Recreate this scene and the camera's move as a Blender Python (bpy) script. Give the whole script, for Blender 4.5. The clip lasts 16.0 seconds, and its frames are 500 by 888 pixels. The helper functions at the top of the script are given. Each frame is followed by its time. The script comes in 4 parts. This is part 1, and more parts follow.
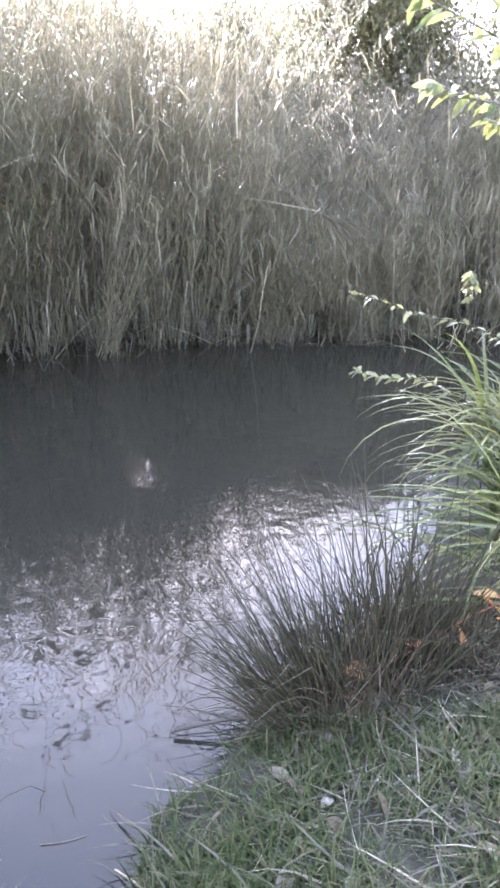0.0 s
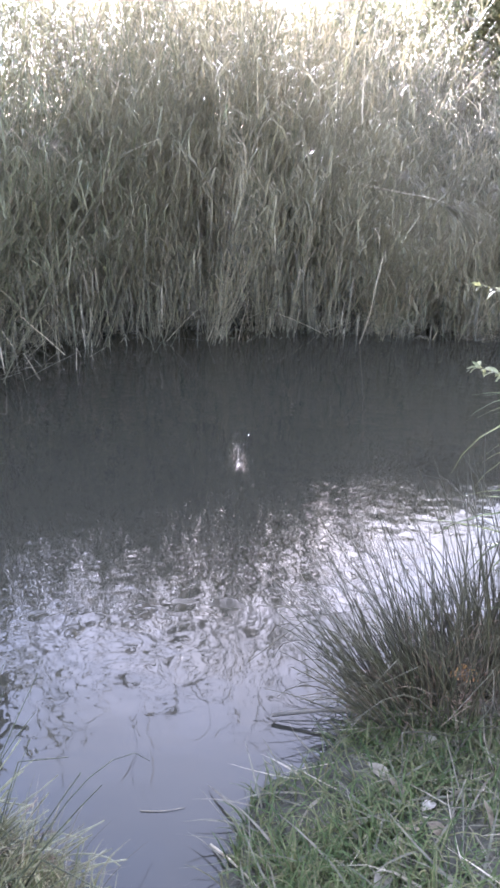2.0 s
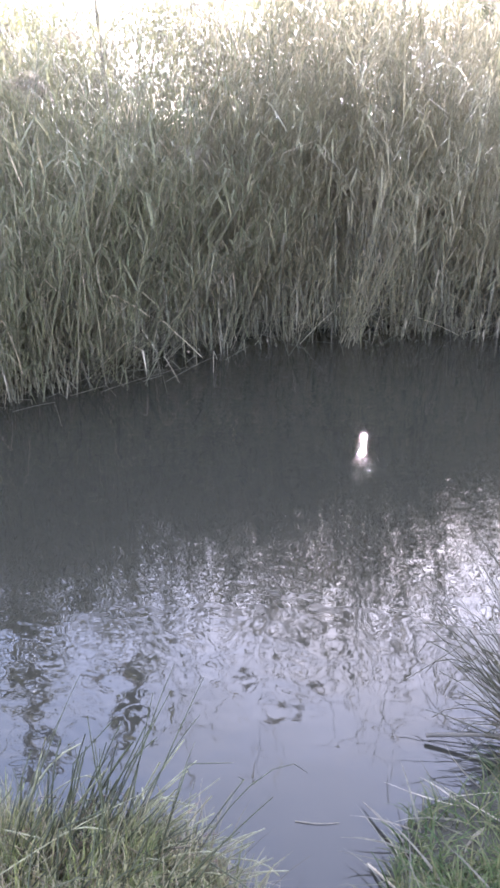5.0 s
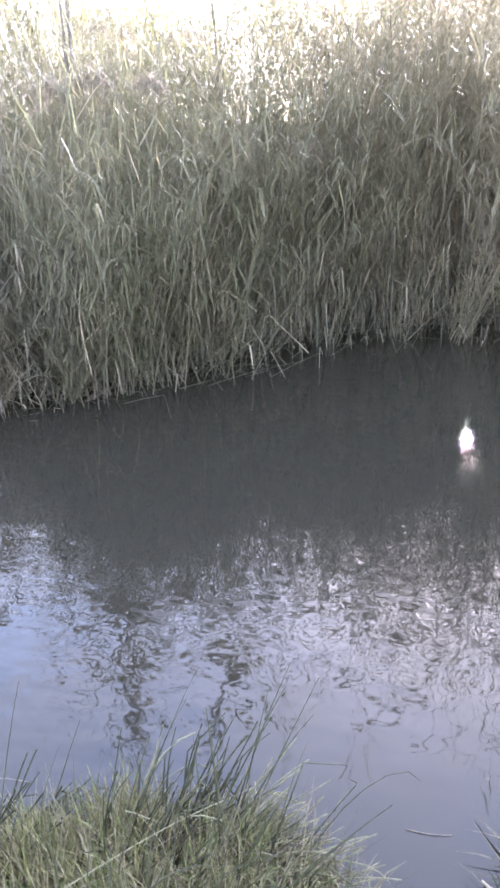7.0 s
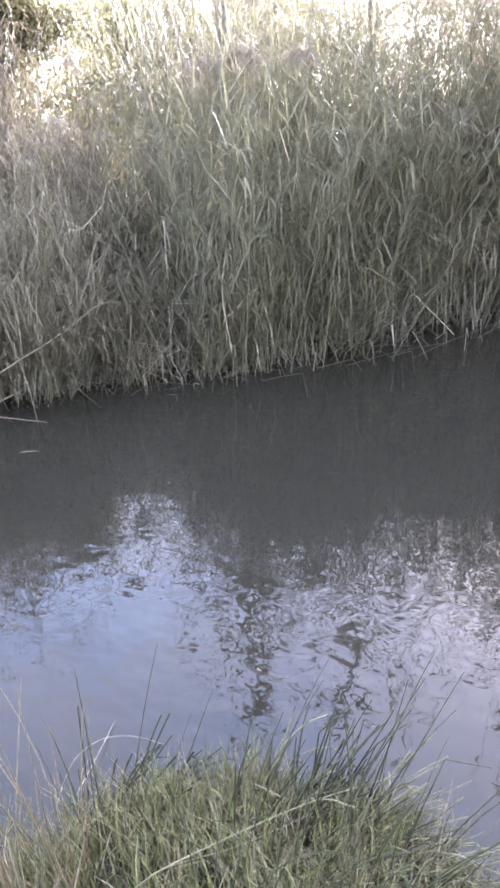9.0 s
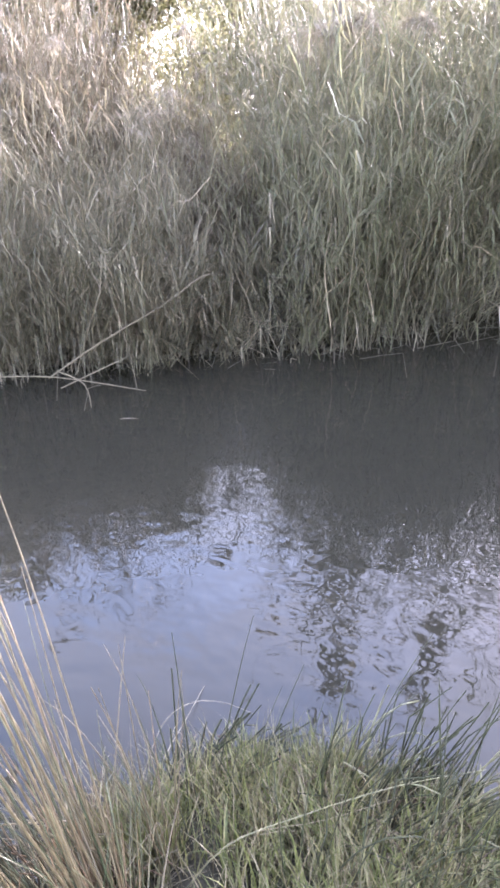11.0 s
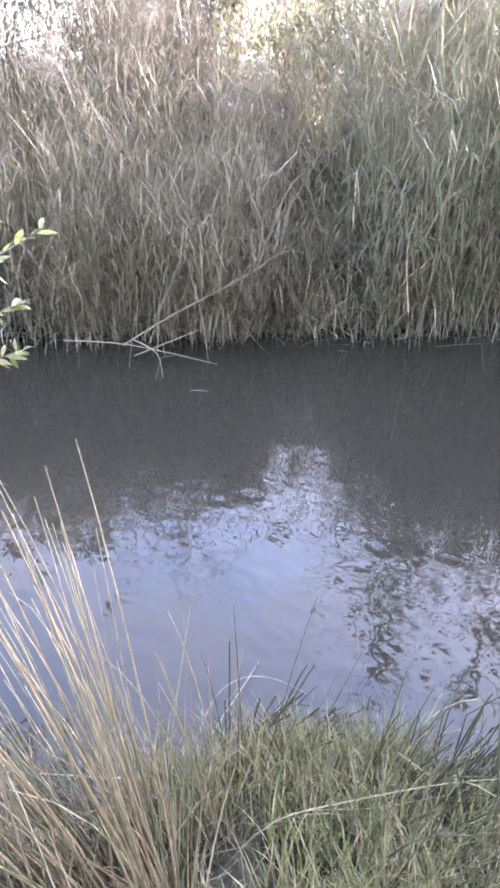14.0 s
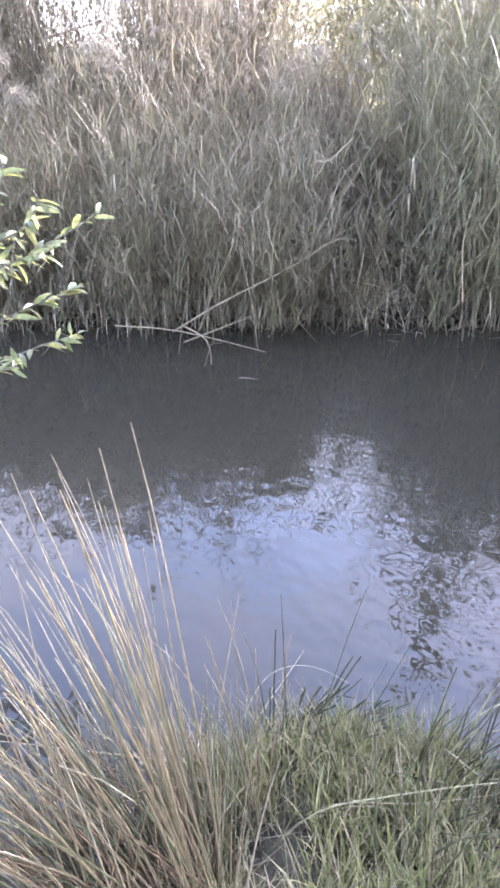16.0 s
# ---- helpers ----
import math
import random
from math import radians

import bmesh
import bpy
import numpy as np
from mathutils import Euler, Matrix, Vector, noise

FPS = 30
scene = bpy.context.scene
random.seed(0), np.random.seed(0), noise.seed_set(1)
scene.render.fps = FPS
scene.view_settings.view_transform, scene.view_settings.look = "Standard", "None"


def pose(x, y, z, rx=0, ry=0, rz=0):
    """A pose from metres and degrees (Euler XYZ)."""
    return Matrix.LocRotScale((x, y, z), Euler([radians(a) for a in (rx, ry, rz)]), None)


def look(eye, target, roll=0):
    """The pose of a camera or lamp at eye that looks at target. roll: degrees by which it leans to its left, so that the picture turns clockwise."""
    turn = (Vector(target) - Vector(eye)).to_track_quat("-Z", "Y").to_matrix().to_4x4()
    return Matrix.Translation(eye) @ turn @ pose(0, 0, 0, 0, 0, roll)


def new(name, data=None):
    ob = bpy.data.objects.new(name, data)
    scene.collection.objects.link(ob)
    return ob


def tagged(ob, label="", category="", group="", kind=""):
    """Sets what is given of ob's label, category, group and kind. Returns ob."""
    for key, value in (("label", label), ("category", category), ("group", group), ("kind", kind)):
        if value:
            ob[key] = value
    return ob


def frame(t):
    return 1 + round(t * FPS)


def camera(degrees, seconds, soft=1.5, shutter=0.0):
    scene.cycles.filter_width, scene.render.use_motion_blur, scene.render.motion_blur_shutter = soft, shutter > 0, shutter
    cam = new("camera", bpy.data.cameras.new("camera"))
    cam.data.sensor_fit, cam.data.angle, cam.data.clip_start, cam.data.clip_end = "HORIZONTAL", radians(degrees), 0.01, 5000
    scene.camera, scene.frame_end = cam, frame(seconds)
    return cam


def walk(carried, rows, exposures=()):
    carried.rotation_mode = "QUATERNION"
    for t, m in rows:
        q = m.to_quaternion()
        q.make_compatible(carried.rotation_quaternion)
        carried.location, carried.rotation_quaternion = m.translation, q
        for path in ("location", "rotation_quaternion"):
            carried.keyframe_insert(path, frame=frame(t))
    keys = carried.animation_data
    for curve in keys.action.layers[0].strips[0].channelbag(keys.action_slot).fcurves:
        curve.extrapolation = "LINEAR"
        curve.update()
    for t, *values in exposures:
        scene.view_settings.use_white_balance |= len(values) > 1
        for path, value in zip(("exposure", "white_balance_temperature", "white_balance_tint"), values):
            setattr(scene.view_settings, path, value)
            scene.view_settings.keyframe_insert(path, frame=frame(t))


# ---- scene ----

# ---------------------------------------------------------------- camera
cam = camera(38.44, 16.0, soft=3.0)
PATH = [
    (0.0, -0.005, -0.044, 1.611, 4.34, -19.34, 1.29),
    (0.5, -0.017, -0.042, 1.609, 5.35, -19.55, 1.49),
    (1.0, -0.039, -0.038, 1.607, 6.51, -20.70, 2.28),
    (1.5, -0.056, -0.034, 1.597, 9.37, -20.65, 2.51),
    (2.0, -0.064, -0.037, 1.591, 12.52, -20.35, 1.98),
    (2.5, -0.091, -0.048, 1.593, 14.53, -20.68, 2.17),
    (3.0, -0.117, -0.049, 1.592, 16.04, -20.51, 2.45),
    (3.5, -0.140, -0.055, 1.588, 19.23, -20.42, 1.75),
    (6.0, -0.208, -0.052, 1.647, 25.24, -21.20, -1.34),
    (6.5, -0.224, -0.070, 1.658, 28.49, -21.51, -1.58),
    (7.0, -0.245, -0.075, 1.626, 30.84, -20.87, -1.38),
    (7.5, -0.262, -0.069, 1.616, 34.26, -21.12, -2.20),
    (8.0, -0.270, -0.071, 1.608, 36.33, -21.00, -2.49),
    (8.5, -0.285, -0.072, 1.598, 39.19, -21.27, -2.59),
    (9.0, -0.307, -0.057, 1.580, 42.02, -21.82, -2.89),
    (9.5, -0.299, -0.079, 1.594, 44.77, -21.82, -2.99),
    (10.0, -0.317, -0.080, 1.582, 47.23, -22.23, -3.33),
    (12.5, -0.354, -0.096, 1.581, 52.06, -24.32, -1.78),
    (13.0, -0.362, -0.098, 1.578, 53.43, -24.42, -1.94),
    (13.5, -0.364, -0.103, 1.575, 54.50, -24.67, -1.44),
    (14.0, -0.375, -0.107, 1.575, 54.94, -24.97, -0.45),
    (14.5, -0.381, -0.110, 1.571, 56.05, -25.20, -0.24),
    (15.0, -0.385, -0.112, 1.569, 56.25, -25.46, 0.09),
    (15.5, -0.387, -0.115, 1.569, 57.42, -25.80, -0.17),
    (16.0, -0.393, -0.118, 1.567, 58.85, -25.82, -0.65),
]
EXPOSURES = [(0.0, 4.02, 5450, 26), (6.0, 4.16, 5600, 27), (10.0, 4.12, 5740, 29), (13.0, 4.32, 5700, 30), (16.0, 4.28, 5560, 30)]
walk(cam, [(t, pose(x, y, z, 90 + pitch, 0, yaw) @ pose(0, 0, 0, 0, 0, roll)) for t, x, y, z, yaw, pitch, roll in PATH], EXPOSURES)

# ---------------------------------------------------------------- world and sun
SUN_LEFT, SUN_UP = 13.0, 20.5   # degrees left of +y, and above the horizon
world = bpy.data.worlds.new("sky")
scene.world = world
world.use_nodes = True
wn, wl = world.node_tree.nodes, world.node_tree.links
sky = wn.new("ShaderNodeTexSky")
sky.sky_type, sky.sun_disc = "NISHITA", False
sky.sun_elevation, sky.sun_rotation = radians(SUN_UP), radians(-SUN_LEFT)
sky.air_density, sky.dust_density, sky.ozone_density = 1.0, 1.0, 1.0
wn["Background"].inputs["Strength"].default_value = 0.15
# thin broken cloud over the blue
tc = wn.new("ShaderNodeTexCoord")
cloud_map = wn.new("ShaderNodeMapping")
cloud_map.inputs["Scale"].default_value = (1.6, 1.6, 4.0)
cloud = wn.new("ShaderNodeTexNoise")
cloud.inputs["Scale"].default_value, cloud.inputs["Detail"].default_value = 2.3, 6.0
ramp = wn.new("ShaderNodeValToRGB")
ramp.color_ramp.elements[0].position, ramp.color_ramp.elements[1].position = 0.4, 0.6
ramp.color_ramp.elements[0].color = (0.4, 0.4, 0.4, 1)
ramp.color_ramp.elements[1].color = (1, 1, 1, 1)
mix = wn.new("ShaderNodeMix")
mix.data_type = "RGBA"
veil = wn.new("ShaderNodeVectorMath")
veil.operation = "MULTIPLY_ADD"
veil.inputs[1].default_value, veil.inputs[2].default_value = (0.42, 0.4, 0.36), (2.1, 1.97, 1.82)
wl.new(sky.outputs["Color"], veil.inputs[0])
wl.new(veil.outputs["Vector"], mix.inputs["B"])
wl.new(tc.outputs["Generated"], cloud_map.inputs["Vector"])
wl.new(cloud_map.outputs["Vector"], cloud.inputs["Vector"])
wl.new(cloud.outputs["Fac"], ramp.inputs["Fac"])
apart = wn.new("ShaderNodeSeparateXYZ")
wl.new(tc.outputs["Generated"], apart.inputs["Vector"])
thin = wn.new("ShaderNodeMapRange")
thin.inputs["From Min"].default_value, thin.inputs["From Max"].default_value = 0.42, 0.74
thin.inputs["To Min"].default_value, thin.inputs["To Max"].default_value = 1.0, 0.62
wl.new(apart.outputs["Z"], thin.inputs["Value"])
cover = wn.new("ShaderNodeMath")
cover.operation = "MULTIPLY"
wl.new(ramp.outputs["Color"], cover.inputs[0])
wl.new(thin.outputs["Result"], cover.inputs[1])
wl.new(cover.outputs["Value"], mix.inputs["Factor"])
wl.new(sky.outputs["Color"], mix.inputs["A"])
wl.new(mix.outputs["Result"], wn["Background"].inputs["Color"])

sun = new("sun", bpy.data.lights.new("sun", "SUN"))
sun.data.energy, sun.data.angle, sun.data.color = 5.0, radians(0.55), (1.0, 0.94, 0.85)
a, e = radians(SUN_LEFT), radians(SUN_UP)
TO_SUN = Vector((-math.sin(a) * math.cos(e), math.cos(a) * math.cos(e), math.sin(e)))
sun.matrix_world = look(TO_SUN * 60, (0, 0, 0))


# ---------------------------------------------------------------- materials
def leafy(name, colours, through_light=0.35, rough=0.5, spec=0.35, grain=60.0, object_random=False, accent=1.0):
    """Thin plant matter: colours picked leaf by leaf, a little streak along it, light passing through."""
    m = bpy.data.materials.new(name)
    m.use_nodes = True
    n, l = m.node_tree.nodes, m.node_tree.links
    b, out = n["Principled BSDF"], n["Material Output"]
    if object_random:
        pick, sock = n.new("ShaderNodeObjectInfo"), "Random"
    else:
        pick, sock = n.new("ShaderNodeNewGeometry"), "Random Per Island"
    r = n.new("ShaderNodeValToRGB")
    els = r.color_ramp.elements
    while len(els) < len(colours):
        els.new(0.5)
    for k, c in enumerate(colours):
        els[k].position, els[k].color = (1.0 if k == len(colours) - 1 else accent * k / max(1, len(colours) - 1 - (accent < 1))), (*c, 1)
    l.new(pick.outputs[sock], r.inputs["Fac"])
    no = n.new("ShaderNodeTexNoise")
    no.inputs["Scale"].default_value, no.inputs["Detail"].default_value = grain, 3.0
    co = n.new("ShaderNodeTexCoord")
    l.new(co.outputs["Object"], no.inputs["Vector"])
    mp = n.new("ShaderNodeMapRange")
    mp.inputs["From Min"].default_value, mp.inputs["From Max"].default_value = 0.3, 0.7
    mp.inputs["To Min"].default_value, mp.inputs["To Max"].default_value = 0.65, 1.3
    l.new(no.outputs["Fac"], mp.inputs["Value"])
    mu = n.new("ShaderNodeVectorMath")
    mu.operation = "SCALE"
    l.new(r.outputs["Color"], mu.inputs[0])
    l.new(mp.outputs["Result"], mu.inputs["Scale"])
    l.new(mu.outputs["Vector"], b.inputs["Base Color"])
    b.inputs["Roughness"].default_value = rough
    b.inputs["Specular IOR Level"].default_value = spec
    if through_light > 0:
        tr = n.new("ShaderNodeBsdfTranslucent")
        l.new(mu.outputs["Vector"], tr.inputs["Color"])
        mx = n.new("ShaderNodeMixShader")
        mx.inputs["Fac"].default_value = through_light
        l.new(b.outputs["BSDF"], mx.inputs[1])
        l.new(tr.outputs["BSDF"], mx.inputs[2])
        l.new(mx.outputs["Shader"], out.inputs["Surface"])
    return m


def earthy(name, dark, light, scale=3.0, rough=0.95, bump=0.4, silt=None):
    m = bpy.data.materials.new(name)
    m.use_nodes = True
    n, l = m.node_tree.nodes, m.node_tree.links
    b = n["Principled BSDF"]
    co = n.new("ShaderNodeTexCoord")
    big, fine = n.new("ShaderNodeTexNoise"), n.new("ShaderNodeTexNoise")
    big.inputs["Scale"].default_value, big.inputs["Detail"].default_value = scale, 5.0
    fine.inputs["Scale"].default_value, fine.inputs["Detail"].default_value = scale * 22, 4.0
    for t in (big, fine):
        l.new(co.outputs["Object"], t.inputs["Vector"])
    add = n.new("ShaderNodeMath")
    add.operation = "MULTIPLY_ADD"
    add.inputs[1].default_value = 0.5
    half = n.new("ShaderNodeMath")
    half.operation = "MULTIPLY"
    half.inputs[1].default_value = 0.5
    l.new(fine.outputs["Fac"], half.inputs[0])
    l.new(big.outputs["Fac"], add.inputs[0])
    l.new(half.outputs["Value"], add.inputs[2])
    r = n.new("ShaderNodeValToRGB")
    r.color_ramp.elements[0].position, r.color_ramp.elements[0].color = 0.35, (*dark, 1)
    r.color_ramp.elements[1].position, r.color_ramp.elements[1].color = 0.65, (*light, 1)
    l.new(add.outputs["Value"], r.inputs["Fac"])
    l.new(r.outputs["Color"], b.inputs["Base Color"])
    if silt:   # drowned ground lies under even silt
        low = n.new("ShaderNodeSeparateXYZ")
        l.new(co.outputs["Object"], low.inputs["Vector"])
        wet = n.new("ShaderNodeMapRange")
        wet.inputs["From Min"].default_value, wet.inputs["From Max"].default_value = 0.02, -0.12
        l.new(low.outputs["Z"], wet.inputs["Value"])
        mx = n.new("ShaderNodeMix")
        mx.data_type = "RGBA"
        mx.inputs["B"].default_value = (*silt, 1)
        l.new(wet.outputs["Result"], mx.inputs["Factor"])
        l.new(r.outputs["Color"], mx.inputs["A"])
        l.new(mx.outputs["Result"], b.inputs["Base Color"])
    b.inputs["Roughness"].default_value = rough
    bp = n.new("ShaderNodeBump")
    bp.inputs["Strength"].default_value, bp.inputs["Distance"].default_value = bump, 0.03
    l.new(fine.outputs["Fac"], bp.inputs["Height"])
    l.new(bp.outputs["Normal"], b.inputs["Normal"])
    return m


def watery(name):
    """Still, silty pond water: a mirror over murk, with ripples in drifting patches."""
    m = bpy.data.materials.new(name)
    m.use_nodes = True
    n, l = m.node_tree.nodes, m.node_tree.links
    b = n["Principled BSDF"]
    b.inputs["Base Color"].default_value = (0.02, 0.0185, 0.0128, 1)
    b.inputs["Roughness"].default_value = 0.015
    b.inputs["IOR"].default_value = 1.333
    b.inputs["Specular IOR Level"].default_value = 0.5
    co = n.new("ShaderNodeTexCoord")
    patch, rip, slow = (n.new("ShaderNodeTexNoise") for _ in range(3))
    patch.inputs["Scale"].default_value, patch.inputs["Detail"].default_value = 0.5, 2.0
    rip.inputs["Scale"].default_value, rip.inputs["Detail"].default_value = 14.0, 0.7
    slow.inputs["Scale"].default_value, slow.inputs["Detail"].default_value = 6.0, 0.5
    rip.normalize = slow.normalize = False
    drawn = n.new("ShaderNodeMapping")
    drawn.inputs["Rotation"].default_value = (0, 0, radians(-35))
    drawn.inputs["Scale"].default_value = (0.75, 1.0, 1.0)
    l.new(co.outputs["Object"], drawn.inputs["Vector"])
    l.new(co.outputs["Object"], patch.inputs["Vector"])
    for t in (rip, slow):
        l.new(drawn.outputs["Vector"], t.inputs["Vector"])
    mp = n.new("ShaderNodeMapRange")
    mp.inputs["From Min"].default_value, mp.inputs["From Max"].default_value = 0.4, 0.65
    mp.inputs["To Min"].default_value, mp.inputs["To Max"].default_value = 0.25, 1.0
    l.new(patch.outputs["Fac"], mp.inputs["Value"])
    reach = n.new("ShaderNodeVectorMath")
    reach.operation = "DOT_PRODUCT"
    reach.inputs[1].default_value = (-0.72, 0.69, 0)
    l.new(co.outputs["Object"], reach.inputs[0])
    calm = n.new("ShaderNodeMapRange")
    calm.interpolation_type = "SMOOTHSTEP"
    calm.inputs["From Min"].default_value, calm.inputs["From Max"].default_value = 0.9, 2.2
    calm.inputs["To Min"].default_value, calm.inputs["To Max"].default_value = 0.3, 1.0
    l.new(reach.outputs["Value"], calm.inputs["Value"])
    mu = n.new("ShaderNodeMath")
    mu.operation = "MULTIPLY"
    l.new(rip.outputs["Fac"], mu.inputs[0])
    l.new(mp.outputs["Result"], mu.inputs[1])
    ma = n.new("ShaderNodeMath")
    ma.operation = "MULTIPLY_ADD"
    ma.inputs[1].default_value = 0.9
    l.new(slow.outputs["Fac"], ma.inputs[0])
    l.new(mu.outputs["Value"], ma.inputs[2])
    bp = n.new("ShaderNodeBump")
    swell = n.new("ShaderNodeMath")
    swell.operation = "MULTIPLY"
    l.new(ma.outputs["Value"], swell.inputs[0])
    l.new(calm.outputs["Result"], swell.inputs[1])
    bp.inputs["Strength"].default_value, bp.inputs["Distance"].default_value = 1.0, 0.0009
    l.new(swell.outputs["Value"], bp.inputs["Height"])
    l.new(bp.outputs["Normal"], b.inputs["Normal"])
    return m


M_GROUND = earthy("bank_soil", (0.02, 0.018, 0.01), (0.05, 0.044, 0.024), silt=(0.062, 0.058, 0.043))
M_WATER = watery("pond_water")
M_REED_LEAF = leafy("reed_leaf", [(0.17, 0.158, 0.088), (0.24, 0.205, 0.128), (0.19, 0.175, 0.095), (0.29, 0.245, 0.155), (0.215, 0.19, 0.108), (0.42, 0.355, 0.24)], 0.5, spec=0.2, accent=0.95)
M_REED_GREEN = leafy("green_reed_leaf", [(0.125, 0.13, 0.068), (0.17, 0.16, 0.088), (0.14, 0.14, 0.074), (0.21, 0.188, 0.108), (0.155, 0.15, 0.08), (0.4, 0.335, 0.225)], 0.5, spec=0.2, accent=0.94)
M_REED_BROWN = leafy("brown_reed_leaf", [(0.13, 0.12, 0.067), (0.2, 0.17, 0.105), (0.11, 0.106, 0.056), (0.26, 0.217, 0.14), (0.155, 0.138, 0.08), (0.42, 0.36, 0.25)], 0.45, spec=0.2, accent=0.92)
M_REED_PALE = leafy("pale_reed_leaf", [(0.075, 0.062, 0.038), (0.14, 0.112, 0.074), (0.09, 0.08, 0.044), (0.22, 0.172, 0.12)], 0.45, spec=0.2)
M_REED_STEM = leafy("reed_stem", [(0.115, 0.109, 0.063), (0.184, 0.155, 0.098), (0.138, 0.121, 0.078)], 0.0)
M_PLUME = leafy("reed_plume", [(0.19, 0.165, 0.118), (0.29, 0.25, 0.185), (0.15, 0.13, 0.095)], 0.5, rough=0.8)
M_FALLEN = leafy("fallen_reed", [(0.12, 0.1, 0.062), (0.18, 0.148, 0.094)], 0.0, spec=0.25, object_random=True)
M_STRAW = leafy("dry_straw", [(0.26, 0.215, 0.13), (0.36, 0.3, 0.2), (0.22, 0.165, 0.1)], 0.2)
# most tones lowered so the shade at the reeds' foot sits in the colour
M_WITHERED_DARK = leafy("darkened_withered_leaf", [(0.07, 0.066, 0.036), (0.1, 0.086, 0.055), (0.078, 0.074, 0.04), (0.13, 0.108, 0.07), (0.085, 0.078, 0.044), (0.4, 0.335, 0.235)], 0.3, accent=0.84)
M_RUSH = leafy("rush_green", [(0.034, 0.034, 0.015), (0.06, 0.053, 0.025), (0.03, 0.026, 0.015), (0.11, 0.085, 0.048)], 0.0, rough=0.5, spec=0.18)
M_RUSH_DRY = leafy("rush_mixed", [(0.05, 0.06, 0.026), (0.09, 0.08, 0.04), (0.05, 0.062, 0.027), (0.15, 0.1, 0.055), (0.045, 0.058, 0.025), (0.1, 0.095, 0.046), (0.3, 0.245, 0.15)], 0.0, rough=0.42, spec=0.4, accent=0.86)
M_RUSH_STRAW = leafy("rush_straw", [(0.085, 0.095, 0.037), (0.19, 0.17, 0.085), (0.11, 0.115, 0.046), (0.29, 0.24, 0.14), (0.075, 0.085, 0.033)], 0.0, rough=0.42, spec=0.4)
M_RUSH_OLIVE = leafy("rush_olive", [(0.034, 0.038, 0.016), (0.058, 0.058, 0.024), (0.026, 0.028, 0.013), (0.1, 0.085, 0.045)], 0.0, rough=0.5, spec=0.2)
M_THATCH = leafy("rotted_stems", [(0.07, 0.045, 0.028), (0.13, 0.08, 0.045), (0.05, 0.036, 0.025), (0.2, 0.14, 0.085)], 0.0, spec=0.2)
M_RUST = leafy("rusty_stems", [(0.1, 0.066, 0.034), (0.15, 0.095, 0.048), (0.07, 0.05, 0.028), (0.19, 0.13, 0.07)], 0.0, spec=0.25)
M_GRASS = leafy("grass_green", [(0.09, 0.105, 0.038), (0.17, 0.168, 0.072), (0.3, 0.265, 0.15), (0.115, 0.125, 0.046), (0.065, 0.078, 0.03)], 0.4, rough=0.5, spec=0.2)
M_LUSH = leafy("lush_grass", [(0.12, 0.14, 0.042), (0.19, 0.195, 0.066), (0.29, 0.26, 0.125), (0.13, 0.142, 0.048)], 0.4, rough=0.5, spec=0.15)
M_TURF = leafy("turf_green", [(0.04, 0.062, 0.02), (0.07, 0.09, 0.028), (0.13, 0.118, 0.055), (0.052, 0.074, 0.022)], 0.4, rough=0.5, spec=0.15)
M_GRASS_DRY = leafy("grass_straw", [(0.15, 0.126, 0.07), (0.36, 0.3, 0.185), (0.08, 0.072, 0.038), (0.12, 0.096, 0.055)], 0.35, spec=0.12)
M_SEDGE = leafy("sedge_leaf", [(0.06, 0.08, 0.022), (0.12, 0.14, 0.035), (0.2, 0.19, 0.06), (0.09, 0.1, 0.035)], 0.35, rough=0.45, spec=0.25, object_random=True)
M_WILLOW = leafy("willow_leaf", [(0.09, 0.11, 0.035), (0.14, 0.15, 0.05), (0.2, 0.19, 0.06)], 0.5, rough=0.3, spec=0.5, object_random=True)
M_NETTLE = leafy("nettle_leaf", [(0.16, 0.16, 0.07), (0.25, 0.24, 0.12), (0.3, 0.27, 0.09)], 0.4, rough=0.45, spec=0.35, object_random=True)
M_BRAMBLE = leafy("bramble_leaf", [(0.45, 0.16, 0.05), (0.4, 0.2, 0.07), (0.3, 0.2, 0.06)], 0.4, object_random=True)
M_RED_STEM = leafy("red_cane", [(0.24, 0.07, 0.045), (0.3, 0.1, 0.06)], 0.0)
M_DEAD_LEAF = leafy("dead_leaf", [(0.17, 0.145, 0.1), (0.13, 0.1, 0.065), (0.24, 0.21, 0.16)], 0.1, rough=0.85, spec=0.08, object_random=True)
M_BARK = earthy("bark", (0.07, 0.06, 0.045), (0.17, 0.15, 0.115), 9.0)
M_TWIG = earthy("wet_twig", (0.05, 0.042, 0.03), (0.12, 0.1, 0.07), 14.0)
M_FAR_LEAF = leafy("far_foliage", [(0.08, 0.09, 0.04), (0.14, 0.145, 0.06), (0.22, 0.2, 0.095)], 0.4, grain=4.0)
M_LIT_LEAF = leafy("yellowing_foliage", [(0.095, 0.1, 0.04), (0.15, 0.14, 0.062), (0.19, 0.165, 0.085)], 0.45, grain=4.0)


